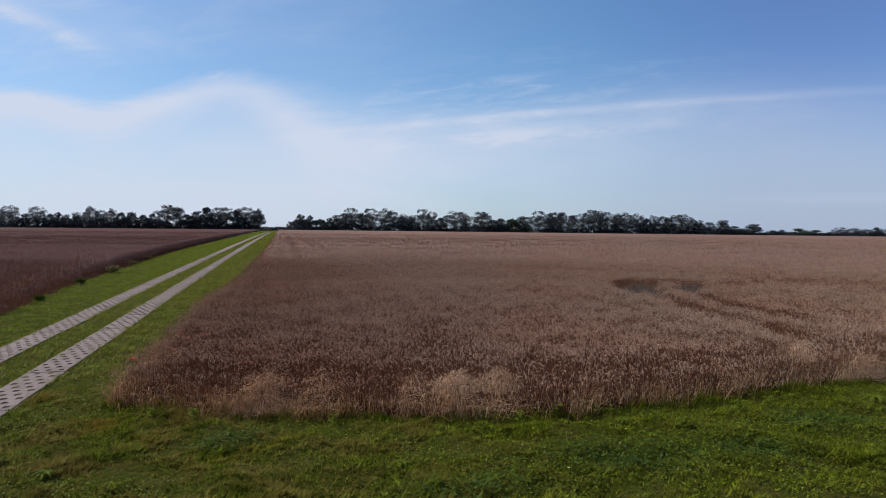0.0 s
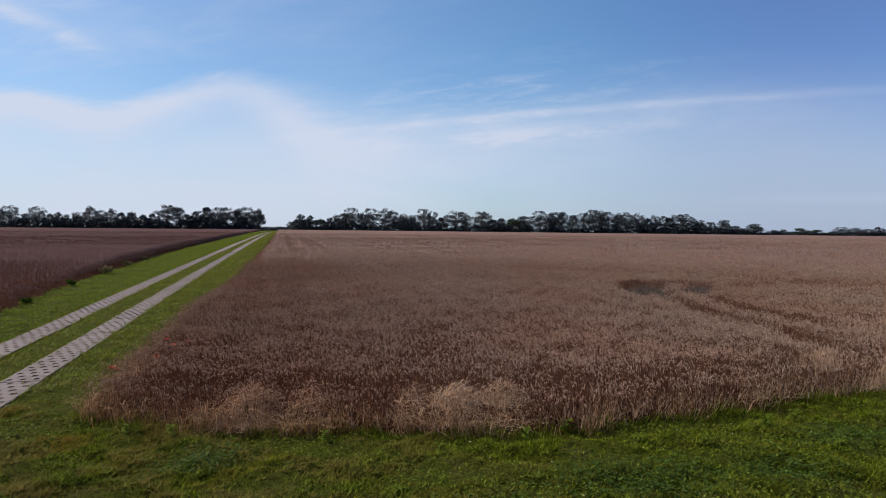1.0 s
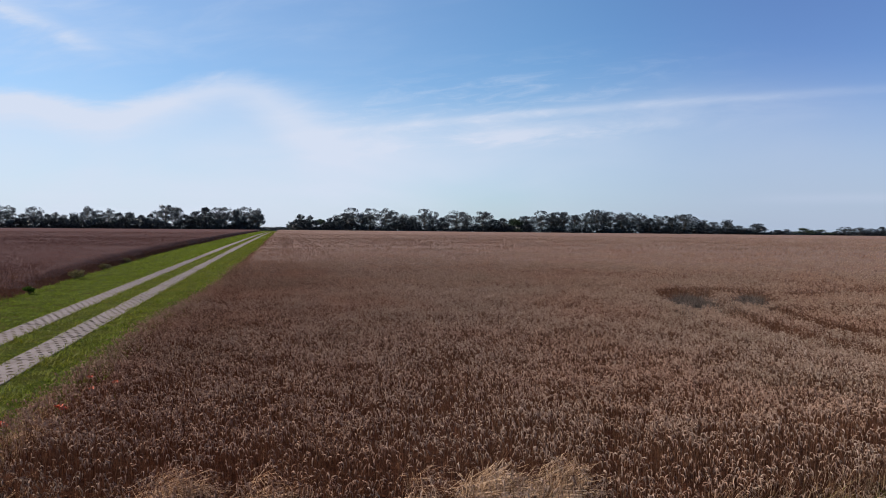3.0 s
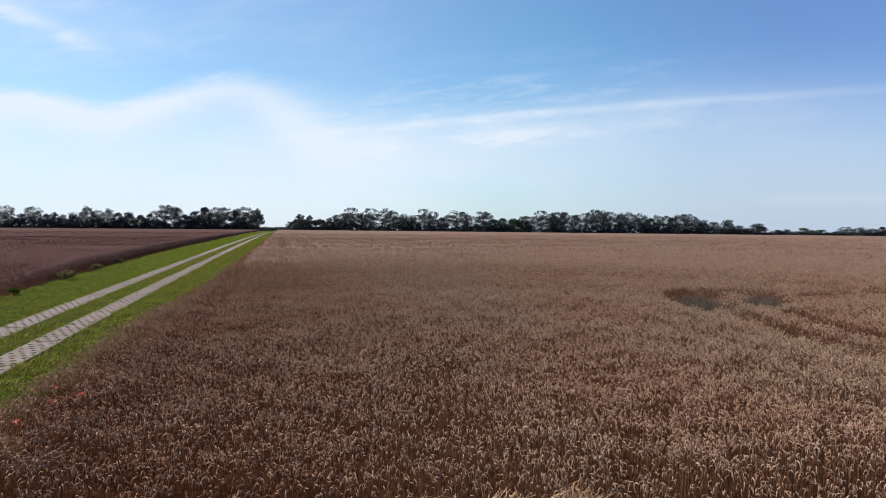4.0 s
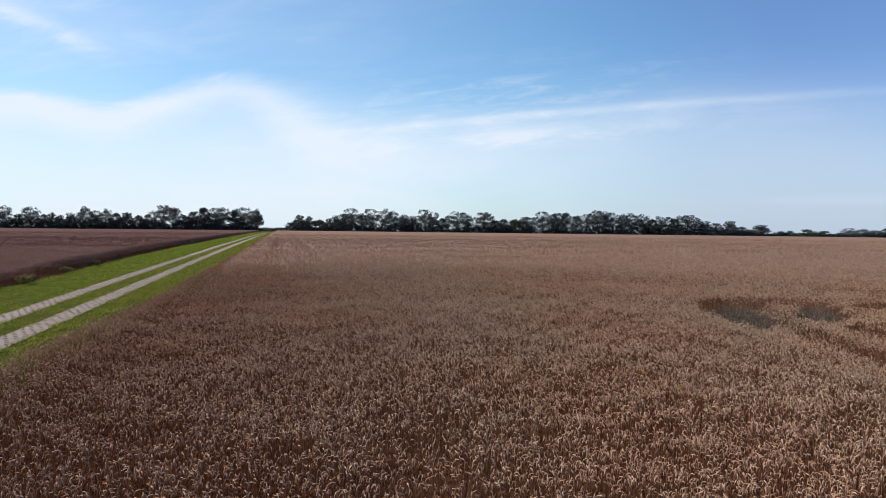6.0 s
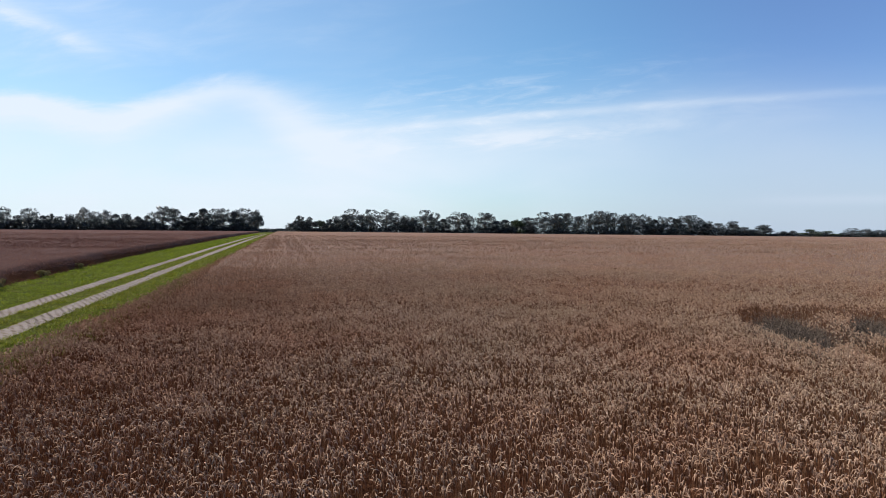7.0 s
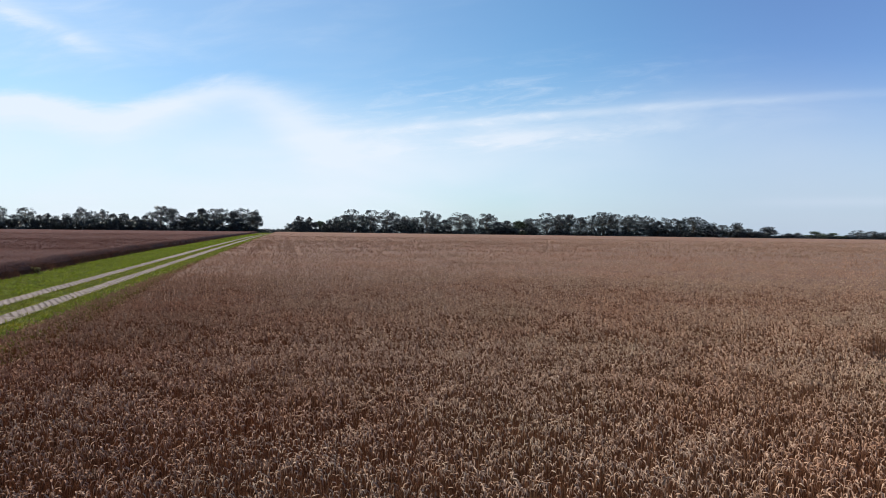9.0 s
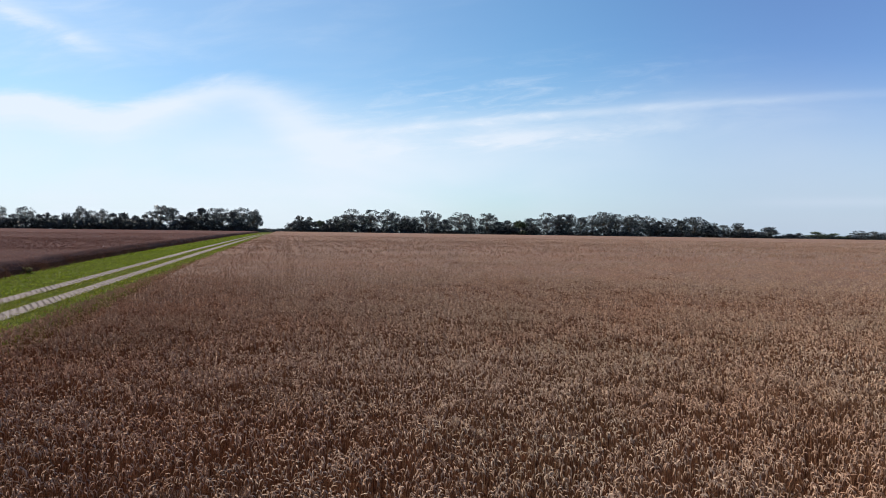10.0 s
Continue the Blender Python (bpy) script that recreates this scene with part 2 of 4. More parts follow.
GROUND, CONCRETE, BARK, PETAL = ground_material(), concrete_material(), bark_material(), petal_material()

# ---- plan of the land ----
rng = np.random.default_rng(7)


def ease(lo, hi, x):
    k = np.clip((np.asarray(x, float) - lo) / (hi - lo), 0, 1)
    return k * k * (3 - 2 * k)


def wave(x, y, scale, seed=0.0):
    """Smooth uneven field, about -1 to 1."""
    a, b = np.asarray(x, float) / scale + seed * 1.7, np.asarray(y, float) / scale + seed * 2.9
    return (np.sin(a * 1.0 + 1.3 * np.sin(b * 0.8 + seed)) + np.sin(b * 1.25 + 1.1 * np.sin(a * 0.9 - seed)) + np.sin((a + b) * 1.9 + seed) * 0.6 + np.sin((a - b) * 2.7 + 1.5 * np.sin(b)) * 0.5) / 2.6


def gz(x, y):
    """Height of the land: a low crest ahead that falls off to one side, then a long fall."""
    x, y = np.asarray(x, float), np.asarray(y, float)
    s = ease(40, 260, y)
    z = sum(np.interp(y + k, (10, 40, 100, 200, 445, 470), (0.0, 0.12, 0.18, 0.0, -1.0, -1.2)) for k in (-8, -4, 0, 4, 8)) / 5
    z = z - 0.0059 * np.clip(x, 0, 700) * s + 0.003 * np.clip(-x, 0, 200) * s
    return z - 17.0 * ease(465, 1100, y) - 60.0 * ease(1600, 4400, y)


def rough_ground(x, y):
    """Small humps in the grass, none under the slabs."""
    near = (1 - ease(20, 60, y)) * np.where((x > -6.95) & (x < -4.1), 0.12, 1.0)
    close = (1 - ease(13, 15, y)) * ease(6.5, 8, y)
    return near * (0.05 * wave(x, y, 0.2, 3) + 0.05 * wave(x, y, 0.6, 5) + close * (0.022 * wave(x, y, 0.075, 7) + 0.018 * wave(x, y, 0.045, 13)))


EDGE_Y, EDGE_X = (11, 20, 24, 28, 33, 45, 65, 90, 220, 450), (-2.55, -2.5, -2.4, -2.05, -1.8, -1.75, -1.5, -1.4, -1.5, -2.0)
FRONT_X, FRONT_Y = (-2.83, -1.22, 0.19, 2.08, 3.51, 4.93, 7.30, 9.67, 12.99, 18.72, 37.96), (13.73, 12.63, 12.29, 11.86, 11.42, 11.27, 11.54, 12.00, 12.35, 12.87, 14.84)
LEFT_Y, LEFT_X = (14, 26, 33, 42, 55, 75, 100, 150, 220, 450), (-8.9, -9.0, -9.7, -10.2, -10.5, -11.0, -11.1, -11.2, -11.4, -12.2)
FIELD_END = 445.0


def inside_right(x, y):
    """How far a place lies inside the nearer crop field, in metres from its border."""
    return np.minimum(x - np.interp(y, EDGE_Y, EDGE_X), y - np.interp(x, FRONT_X, FRONT_Y)) + 0.10 * wave(x, y, 0.35, 1)


def inside_left(x, y):
    return np.interp(y, LEFT_Y, LEFT_X) - x + 0.12 * wave(x, y, 0.6, 2)


def oval(x, y, cx, cy, along, across, turn):
    c, s = math.cos(turn), math.sin(turn)
    a, b = (x - cx) * c + (y - cy) * s, -(x - cx) * s + (y - cy) * c
    return np.sqrt((a / along) ** 2 + (b / across) ** 2) + 0.10 * wave(x, y, 0.6, 4)


HOLES = ((14.95, 25.5, 2.7, 0.62, 1.0), (17.1, 25.3, 2.0, 0.5, 0.9))


def hollow(x, y):
    """Below 1 on the floor of the two bare hollows."""
    return np.minimum(oval(x, y, *HOLES[0]), oval(x, y, *HOLES[1]))


def sagging(x, y):
    """1 where the crop droops down to the near lip of a hollow, 0 elsewhere."""
    low = 0.0
    for cx, cy, along, across, turn in HOLES:
        ahead = (np.asarray(x) - cx) * math.cos(turn) + (np.asarray(y) - cy) * math.sin(turn)
        low = np.maximum(low, (1 - ease(1.0, 1.75, oval(x, y, cx, cy, along, across * 1.3, turn))) * (1 - ease(-1.6, 0.2, ahead)))
    return low


def fallen(x, y):
    """1 where the crop lies flat: two bare hollows, lanes and small spots far off."""
    x, y = np.asarray(x, float), np.asarray(y, float)
    f = np.maximum(1 - ease(0.92, 1.06, hollow(x, y)), 1 - ease(0.9, 1.1, oval(x, y, 14.65, 25.75, 2.4, 0.85, 1.0)))
    ragged = 0.25 * wave(x, y, 0.8, 27)
    back = np.interp(x, (13.8, 15.2, 16.7, 18.4), (26.0, 26.5, 26.8, 26.6))
    side = np.interp(x, (18.0, 18.7, 20.2, 22.0, 24.0), (24.8, 25.1, 25.5, 25.4, 25.2))
    lanes = ((np.abs(y - back), x, 14.6, 18.4, 0.2), (np.abs(y - side), x, 18.2, 21.5, 0.15), (np.abs(y - side), x, 21.5, 24.0, -0.1),
             (np.abs(x - np.interp(y, (13, 15, 18, 20.5, 22.5), (11.6, 12.4, 12.7, 13.0, 13.8))), y, 13.0, 22.8, 0.0),
             (np.abs(x - np.interp(y, (14, 17, 20, 22.5), (14.0, 14.2, 14.4, 15.4))), y, 15.0, 22.5, 0.0))
    for off, along, lo, hi, more in lanes:
        f = np.maximum(f, np.clip(0.6 + ragged, 0, 0.95) * (1 - ease(0.25 + more, 0.55 + more, off + 0.3 * ragged)) * ease(lo - 0.35, lo + 0.35, along) * (1 - ease(hi - 0.6, hi + 0.6, along)))
    for cx, cy, a in ((15.0, 56.8, 1.3), (16.7, 56.0, 1.6), (12.5, 88.3, 2.5), (21.3, 45.5, 0.9), (14.6, 38.9, 0.8), (15.3, 45.6, 1.0)):
        f = np.maximum(f, 0.6 * (1 - ease(0.6, 1.2, oval(x, y, cx, cy, a, a * 0.6, 0.3))))
    return f


# ---- mesh helpers ----
def mesh_from(name, verts, faces, smooth=False):
    """A mesh from arrays; faces all of one size."""
    me = bpy.data.meshes.new(name)
    verts, faces = np.asarray(verts, np.float32), np.asarray(faces, np.int32)
    k = faces.shape[1]
    me.vertices.add(len(verts))
    me.vertices.foreach_set("co", verts.ravel())
    me.loops.add(faces.size)
    me.loops.foreach_set("vertex_index", faces.ravel())
    me.polygons.add(len(faces))
    me.polygons.foreach_set("loop_start", np.arange(0, faces.size, k, dtype=np.int32))
    me.polygons.foreach_set("use_smooth", np.full(len(faces), smooth))
    me.update(calc_edges=True)
    me.validate()
    return me


def solid(name, me, mat, parent=None, label=""):
    ob = new(name, me)
    me.materials.append(mat)
    if parent is not None:
        ob.parent = parent
    return tagged(ob, label)


def part(name, bm, mat, parent, label=""):
    me = bpy.data.meshes.new(name)
    bm.to_mesh(me)
    bm.free()
    return solid(name, me, mat, parent, label)


def stack(pieces):
    """Joins (verts n x k x 3, local triangles) into one vertex and one face array."""
    vs, fs, at = [], [], 0
    for v, tri, *_ in pieces:
        n, k, _ = v.shape
        vs.append(v.reshape(-1, 3))
        fs.append((np.asarray(tri)[None] + (at + np.arange(n) * k)[:, None, None]).reshape(-1, 3))
        at += n * k
    return np.concatenate(vs), np.concatenate(fs)


def lines(*spans):
    """Growing grid lines: (from, to, step) in turn."""
    out = [spans[0][0]]
    for lo, hi, step in spans:
        n = max(1, int(round((hi - lo) / step)))
        out += list(lo + (hi - lo) * (np.arange(n) + 1) / n)
    return np.array(out)


def sheet(xs, ys, height, keep=None):
    gx, gy = np.meshgrid(xs, ys)
    verts = np.stack([gx, gy, height(gx, gy)], -1).reshape(-1, 3)
    i = np.arange(len(xs) * len(ys)).reshape(len(ys), len(xs))
    q = np.stack([i[:-1, :-1], i[:-1, 1:], i[1:, 1:], i[1:, :-1]], -1).reshape(-1, 4)
    return verts, q


def scatter(x0, x1, y0, y1, per_m2):
    n = int((x1 - x0) * (y1 - y0) * per_m2)
    return rng.uniform(x0, x1, n), rng.uniform(y0, y1, n)


# ---- ground ----
gx = lines((-4000, -400, 400), (-400, -60, 34), (-60, -14, 2.0), (-14, -8, 0.2), (-8, 14, 0.12), (14, 16, 0.2), (16, 60, 2.0), (60, 800, 37), (800, 4000, 400))
gy = lines((-300, -20, 40), (-20, 5, 2.0), (5, 7.4, 0.3), (7.4, 13.5, 0.11), (13.5, 60, 0.5), (60, 500, 11), (500, 4500, 200))
gv, gq = sheet(gx, gy, lambda x, y: gz(x, y) + rough_ground(x, y))
tagged(solid("ground", mesh_from("ground", gv, gq, True), GROUND), "grassy earth rolling gently away to the horizon", "ground", kind="structure")

# ---- crop fields: the closed layer of stems and leaves under the ears ----
def canopy(name, xs, ys, inside, mat, label):
    def height(x, y):
        far = ease(24, 52, np.hypot(x - 2, y - 8))
        d = inside(x, y)
        h = 0.30 + 0.52 * far + (0.05 + 0.03 * far) * wave(x, y, 0.4, 8) + 0.03 * wave(x, y, 2.3, 9)
        h = h * (1 - 0.95 * ease(0.1, 0.6, fallen(x, y))) * (1 - 0.35 * sagging(x, y)) * ease(-0.05, 0.9 if inside is inside_left else 0.30 + 0.2 * (1 - far), d)
        return gz(x, y) + np.where(d < -0.05, -0.15, h)
    v, q = sheet(xs, ys, height)
    d = inside(v[:, 0], v[:, 1])
    q = q[(d[q] > -0.4).any(1)]
    used, q = np.unique(q, return_inverse=True)
    v, q = v[used], q.reshape(-1, 4)
    me = mesh_from(name, v, q, True)
    me.materials.append(UNDER_SHADED)
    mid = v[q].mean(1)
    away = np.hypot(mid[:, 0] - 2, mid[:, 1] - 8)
    # Near, border and flattened faces keep the stem layer with shade in its colour.
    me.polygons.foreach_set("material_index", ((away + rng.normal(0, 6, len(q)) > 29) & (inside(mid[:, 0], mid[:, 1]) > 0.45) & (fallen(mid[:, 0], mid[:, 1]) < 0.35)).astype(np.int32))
    tagged(solid(name, me, mat), label, "crop", kind="stuff")


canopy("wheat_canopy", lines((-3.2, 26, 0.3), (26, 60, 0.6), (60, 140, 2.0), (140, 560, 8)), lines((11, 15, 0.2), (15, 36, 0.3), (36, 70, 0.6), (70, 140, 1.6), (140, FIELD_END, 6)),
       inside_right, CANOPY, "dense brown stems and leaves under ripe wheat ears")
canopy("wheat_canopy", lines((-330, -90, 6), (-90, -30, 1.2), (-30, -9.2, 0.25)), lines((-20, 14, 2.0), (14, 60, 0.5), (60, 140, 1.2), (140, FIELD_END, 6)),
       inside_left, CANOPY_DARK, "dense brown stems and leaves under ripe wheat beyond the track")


# ---- crop fields: standing stalks ----
def stalks(x, y, tall, level, lean=None, foot=0.2, bold=1.0):
    """Stalks whose ears hook over and hang. level 3: stem, leaf and full ear; 2: stem and a plain ear; 1: an ear alone."""
    n = len(x)
    z = gz(x, y)
    nod = rng.normal(0.0, 1.0, n)
    sway = rng.normal(0, 0.06, (n, 2)) * tall[:, None]
    if lean is not None:
        sway = sway + lean
    d = np.stack([np.cos(nod), np.sin(nod)], -1)
    side = np.stack([-d[:, 1], d[:, 0]], -1)

    def at(px, up):
        return np.concatenate([px, (z + up)[:, None]], 1)
    root = np.stack([x, y], -1)
    top = root + sway
    size = rng.uniform(0.75, 1.2, n)
    hang = rng.uniform(0.0, 1.0, n) ** 0.6

    def neck(out0, out1, up0, up1):
        """A place along the ear, between its upright and its hanging pose."""
        out, up = out0 + (out1 - out0) * hang, up0 + (up1 - up0) * hang
        return at(top + d * (out * size)[:, None], tall + up * size)
    e0 = neck(0.0, 0.004, -0.03, -0.035)
    e1 = neck(0.014, 0.024, 0.012, 0.006)
    e2 = neck(0.040, 0.046, 0.026, -0.016)
    e3 = neck(0.075, 0.052, 0.040, -0.078)
    w = np.concatenate([side, np.zeros((n, 1))], 1)
    o = np.concatenate([d * 0.7, np.full((n, 1), 0.7)], 1)
    pieces = []
    low = at(root + sway * foot, tall * foot)
    if level == 3:
        r = (0.0062 * size)[:, None]
        s = w * 0.0032
        v = np.stack([low - s, low + s, e0, e1 + w * r * 0.8, e1 - w * r * 0.8, e1 + o * r, e2 + w * r * 1.15, e2 - w * r * 1.15, e2 + o * r * 1.3, e3], 1)
        tri = [(0, 1, 2), (2, 5, 3), (2, 4, 5), (3, 5, 8), (3, 8, 6), (5, 4, 7), (5, 7, 8), (6, 8, 9), (8, 7, 9)]
        pieces.append((v, tri, [1] + [0] * 8))
        k = rng.random(n) < 0.15
        a = rng.uniform(0, 6.28, n)
        ld = np.stack([np.cos(a), np.sin(a), np.zeros(n)], -1)
        ls = np.stack([-np.sin(a), np.cos(a), np.zeros(n)], -1) * 0.005
        b = at(root + sway * 0.4, tall * rng.uniform(0.45, 0.8, n))
        m1 = b + ld * 0.07 + np.array([0, 0, 0.07])
        tip = b + ld * rng.uniform(0.10, 0.18, n)[:, None] - np.array([0, 0, 0.06])
        pieces.append((np.stack([b, m1 - ls, m1 + ls, tip], 1)[k], [(0, 1, 2), (1, 3, 2)], [1, 1]))
    if level == 2:
        r = (0.0098 * size)[:, None]
        s = w * 0.0045
        v = np.stack([low - s, low + s, e0, e1 + w * r, e1 - w * r, e2 + o * r * 1.3, e3], 1)
        pieces.append((v, [(0, 1, 2), (2, 3, 4), (3, 6, 4), (3, 5, 6)], [1, 0, 0, 0]))
    if level == 1:
        r = (0.0145 * bold * size)[:, None]
        under = at(root, tall * 0.75)
        v = np.stack([under, e1 + w * r, e1 - w * r, e3 + o * 0.02], 1)
        pieces.append((v, [(0, 1, 2), (1, 3, 2), (0, 3, 1)], [0, 0, 0]))
    return pieces


def crop(name, pieces, ear, stem, label):
    """One sheaf of stalks, its ears and stems in their own tones."""
    v, t = stack(pieces)
    me = mesh_from(name, v, t)
    me.materials.append(ear)
    me.materials.append(stem)
    me.polygons.foreach_set("material_index", np.concatenate([np.tile(np.array(k, np.int32), len(p)) for p, _, k in pieces]))
    tagged(new(name, me), label, "crop", kind="stuff")


def stand(name, spots, inside, level, label, foot=0.3, within=1e9, bold=1.0):
    x, y = spots
    d = inside(x, y)
    f = fallen(x, y)
    k = (d > 0.0) & (d < within) & (rng.random(len(x)) > f * 0.98) & (rng.random(len(x)) < 0.82 + 0.5 * wave(x, y, 0.22, 19)) & (x < 1.3 + y * 1.12)
    x, y, d, f = x[k], y[k], d[k], f[k]
    tall = 0.79 + 0.08 * ease(15, 29, y) - 0.26 * sagging(x, y) + 0.07 * wave(x, y, 0.17, 8) + 0.05 * wave(x, y, 0.5, 18) + 0.04 * wave(x, y, 2.5, 9) + rng.normal(0, 0.05, len(x)) - 0.5 * f
    tall = tall * (0.55 + 0.45 * ease(0, 1.0, d) if inside is inside_left else 0.72 + 0.28 * ease(0, 0.7, d))
    outward = ease(0, 1, 1 - d / 0.6)[:, None] * np.stack([rng.normal(-0.05, 0.12, len(x)), rng.normal(-0.10, 0.10, len(x))], -1)
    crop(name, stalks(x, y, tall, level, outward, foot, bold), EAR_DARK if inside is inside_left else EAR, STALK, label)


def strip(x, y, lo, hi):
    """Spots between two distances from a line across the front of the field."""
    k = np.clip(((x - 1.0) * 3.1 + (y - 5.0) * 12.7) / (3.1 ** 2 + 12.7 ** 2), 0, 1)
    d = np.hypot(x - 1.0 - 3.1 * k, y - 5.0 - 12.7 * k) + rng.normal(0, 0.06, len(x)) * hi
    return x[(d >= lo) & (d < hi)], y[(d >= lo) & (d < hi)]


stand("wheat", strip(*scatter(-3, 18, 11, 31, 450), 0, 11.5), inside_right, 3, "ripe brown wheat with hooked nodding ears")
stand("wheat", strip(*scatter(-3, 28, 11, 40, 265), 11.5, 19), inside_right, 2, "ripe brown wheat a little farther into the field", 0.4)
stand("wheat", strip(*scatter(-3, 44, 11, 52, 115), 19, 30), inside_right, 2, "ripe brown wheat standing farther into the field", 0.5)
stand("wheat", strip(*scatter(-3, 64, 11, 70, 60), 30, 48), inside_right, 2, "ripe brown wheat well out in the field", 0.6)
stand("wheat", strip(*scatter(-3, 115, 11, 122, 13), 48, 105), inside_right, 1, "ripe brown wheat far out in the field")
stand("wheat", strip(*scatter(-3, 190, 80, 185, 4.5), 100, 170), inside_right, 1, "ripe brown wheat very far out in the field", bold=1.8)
stand("wheat", scatter(-22, -9, 20, 46, 70), inside_left, 2, "ripe brown wheat along the far side of the track", 0.45)
stand("wheat", scatter(-36, -9, 45, 82, 30), inside_left, 2, "ripe brown wheat well along the far side of the track", 0.5)
stand("wheat", scatter(-55, -9.2, 78, 125, 12), inside_left, 1, "ripe brown wheat far out beyond the track")
stand("wheat", scatter(-85, -9.2, 120, 205, 3.5), inside_left, 1, "ripe brown wheat very far out beyond the track", bold=1.8)
stand("wheat", scatter(-13, -9, 22, 100, 80), inside_left, 2, "standing border of ripe wheat beside the track", 0.0, 0.5)


def tufts(name, x, y, inside, wide, high, label):
    """Far crop: small upright sheaves of ears that break the line of the canopy."""
    k = (inside(x, y) > 0.5) & (x < 2 + y * 1.13) & (x > -8 - y * 0.40)
    x, y = x[k], y[k]
    n = len(x)
    w, h = wide * rng.uniform(0.6, 1.3, n), high * rng.uniform(0.5, 1.2, n)
    a = rng.uniform(0, 6.28, n)
    z = gz(x, y) + 0.62
    ring = [np.stack([x + w * np.cos(a + k * 2.094), y + w * np.sin(a + k * 2.094), z], -1) for k in range(3)]
    top = np.stack([x + rng.normal(0, 0.3, n) * w, y + rng.normal(0, 0.3, n) * w, z + 0.12 + h], -1)
    v, t = stack([(np.stack([*ring, top], 1), [(0, 1, 3), (1, 2, 3), (2, 0, 3)])])
    tagged(solid(name, mesh_from(name, v, t), EAR_DARK if inside is inside_left else EAR_FAR_SHADED), label, "crop", kind="stuff")


tufts("wheat", *scatter(-3, 250, 85, 210, 0.9), inside_right, 0.12, 0.11, "distant ripe wheat at mid field")
tufts("wheat", *scatter(-3, 560, 200, FIELD_END - 2, 0.25), inside_right, 0.25, 0.11, "distant ripe wheat before the trees")
tufts("wheat", *scatter(-95, -9.5, 100, 215, 0.8), inside_left, 0.12, 0.10, "distant ripe wheat beyond the track")
tufts("wheat", *scatter(-190, -9.5, 200, FIELD_END - 2, 0.3), inside_left, 0.25, 0.10, "distant ripe wheat beyond the track before the trees")


# ---- grass ----
def blades(x, y, tall, wide, level):
    n = len(x)
    z = gz(x, y) + rough_ground(x, y) - 0.01
    a = rng.uniform(0, 6.28, n)
    d = np.stack([np.cos(a), np.sin(a), np.zeros(n)], -1)
    s = np.stack([-np.sin(a), np.cos(a), np.zeros(n)], -1) * wide[:, None]
    b = np.stack([x, y, z], -1)
    up = np.array([0, 0, 1.0])
    lean = (rng.uniform(0.4, 1.7, n) * tall)[:, None]
    tip = b + d * lean + up * (tall * rng.uniform(0.5, 1.0, n))[:, None]
    if level == 1:
        return [(np.stack([b - s, b + s, tip], 1), [(0, 1, 2)])]
    m = b + d * lean * 0.35 + up * (tall * 0.65)[:, None]
    return [(np.stack([b - s, b + s, m + s * 0.8, m - s * 0.8, tip], 1), [(0, 1, 2), (0, 2, 3), (3, 2, 4)])]


def not_slab(x):
    ragged = rng.exponential(0.095, np.shape(x))
    return ((x < -6.75 + ragged) | (x > -6.0 - ragged)) & ((x < -5.05 + ragged) | (x > -4.3 - ragged))


def meadow(name, spots, keep, tall, wide, level, mat, label):
    x, y = spots
    k = keep(x, y) & thins(x, y)
    x, y = x[k], y[k]
    tuft = 0.75 + 0.8 * wave(x, y, 0.16, 11) + 0.45 * wave(x, y, 0.6, 12)
    h = tall * np.clip(tuft, 0.25, 2.0) * rng.uniform(0.6, 1.3, len(x))
    v, t = stack(blades(x, y, h, wide * rng.uniform(0.7, 1.4, len(x)), level))
    tagged(solid(name, mesh_from(name, v, t), mat), label, "grass", kind="stuff")


def open_grass(x, y):
    return (inside_right(x, y) < 0.25) & (inside_left(x, y) < 0.25) & not_slab(x)


def thins(x, y):
    """Dense grass runs out unevenly toward the plain ground behind the start."""
    return rng.random(len(x)) < ease(4.5, 8.0, y + 0.8 * wave(x, y, 0.9, 43)) * (1 - ease(13, 17, x) * (y < 13))


def tussocks(name, area, per_m2, blades_each, tall, wide, level, mat, label):
    """Grass in small clumps whose blades fan out from a common foot."""
    cx, cy = scatter(*area, per_m2)
    grow = np.clip(0.75 + 0.7 * wave(cx, cy, 0.33, 31) + 0.4 * wave(cx, cy, 0.9, 32) + rng.normal(0, 0.3, len(cx)), 0.15, 2.0)
    many = np.maximum(3, (blades_each * grow)).astype(int)
    who = np.repeat(np.arange(len(cx)), many)
    spread = 0.05 * (0.5 + grow[who])
    x, y = cx[who] + rng.normal(0, 1, len(who)) * spread, cy[who] + rng.normal(0, 1, len(who)) * spread
    k = open_grass(x, y) & thins(x, y)
    x, y, g = x[k], y[k], grow[who][k]
    v, t = stack(blades(x, y, tall * g * rng.uniform(0.6, 1.3, len(x)), wide * rng.uniform(0.7, 1.4, len(x)), level))
    tagged(solid(name, mesh_from(name, v, t), mat), label, "grass", kind="stuff")


tussocks("meadow_grass", (-8.5, 14.5, 7.3, 15.0), 110, 24, 0.058, 0.0085, 1, GRASS, "uneven green meadow grass with dry patches")
meadow("meadow_grass", scatter(-8.5, 14.5, 7.3, 15.0, 700), open_grass, 0.045, 0.008, 1, GRASS, "short turf between the meadow tussocks")
tussocks("verge_grass", (-11.5, -6.7, 15.5, 46), 9, 9, 0.08, 0.009, 1, VERGE, "clumps of bright grass on the verge of the track")
tussocks("trackside_grass", (-6.1, -1.8, 15.5, 46), 9, 9, 0.11, 0.009, 1, TRACKSIDE, "clumps of olive grass between the slabs and the wheat")
meadow("verge_grass", scatter(-11.5, -6.7, 15.5, 48, 420), open_grass, 0.07, 0.010, 1, VERGE, "bright green grass on the verge of the track")
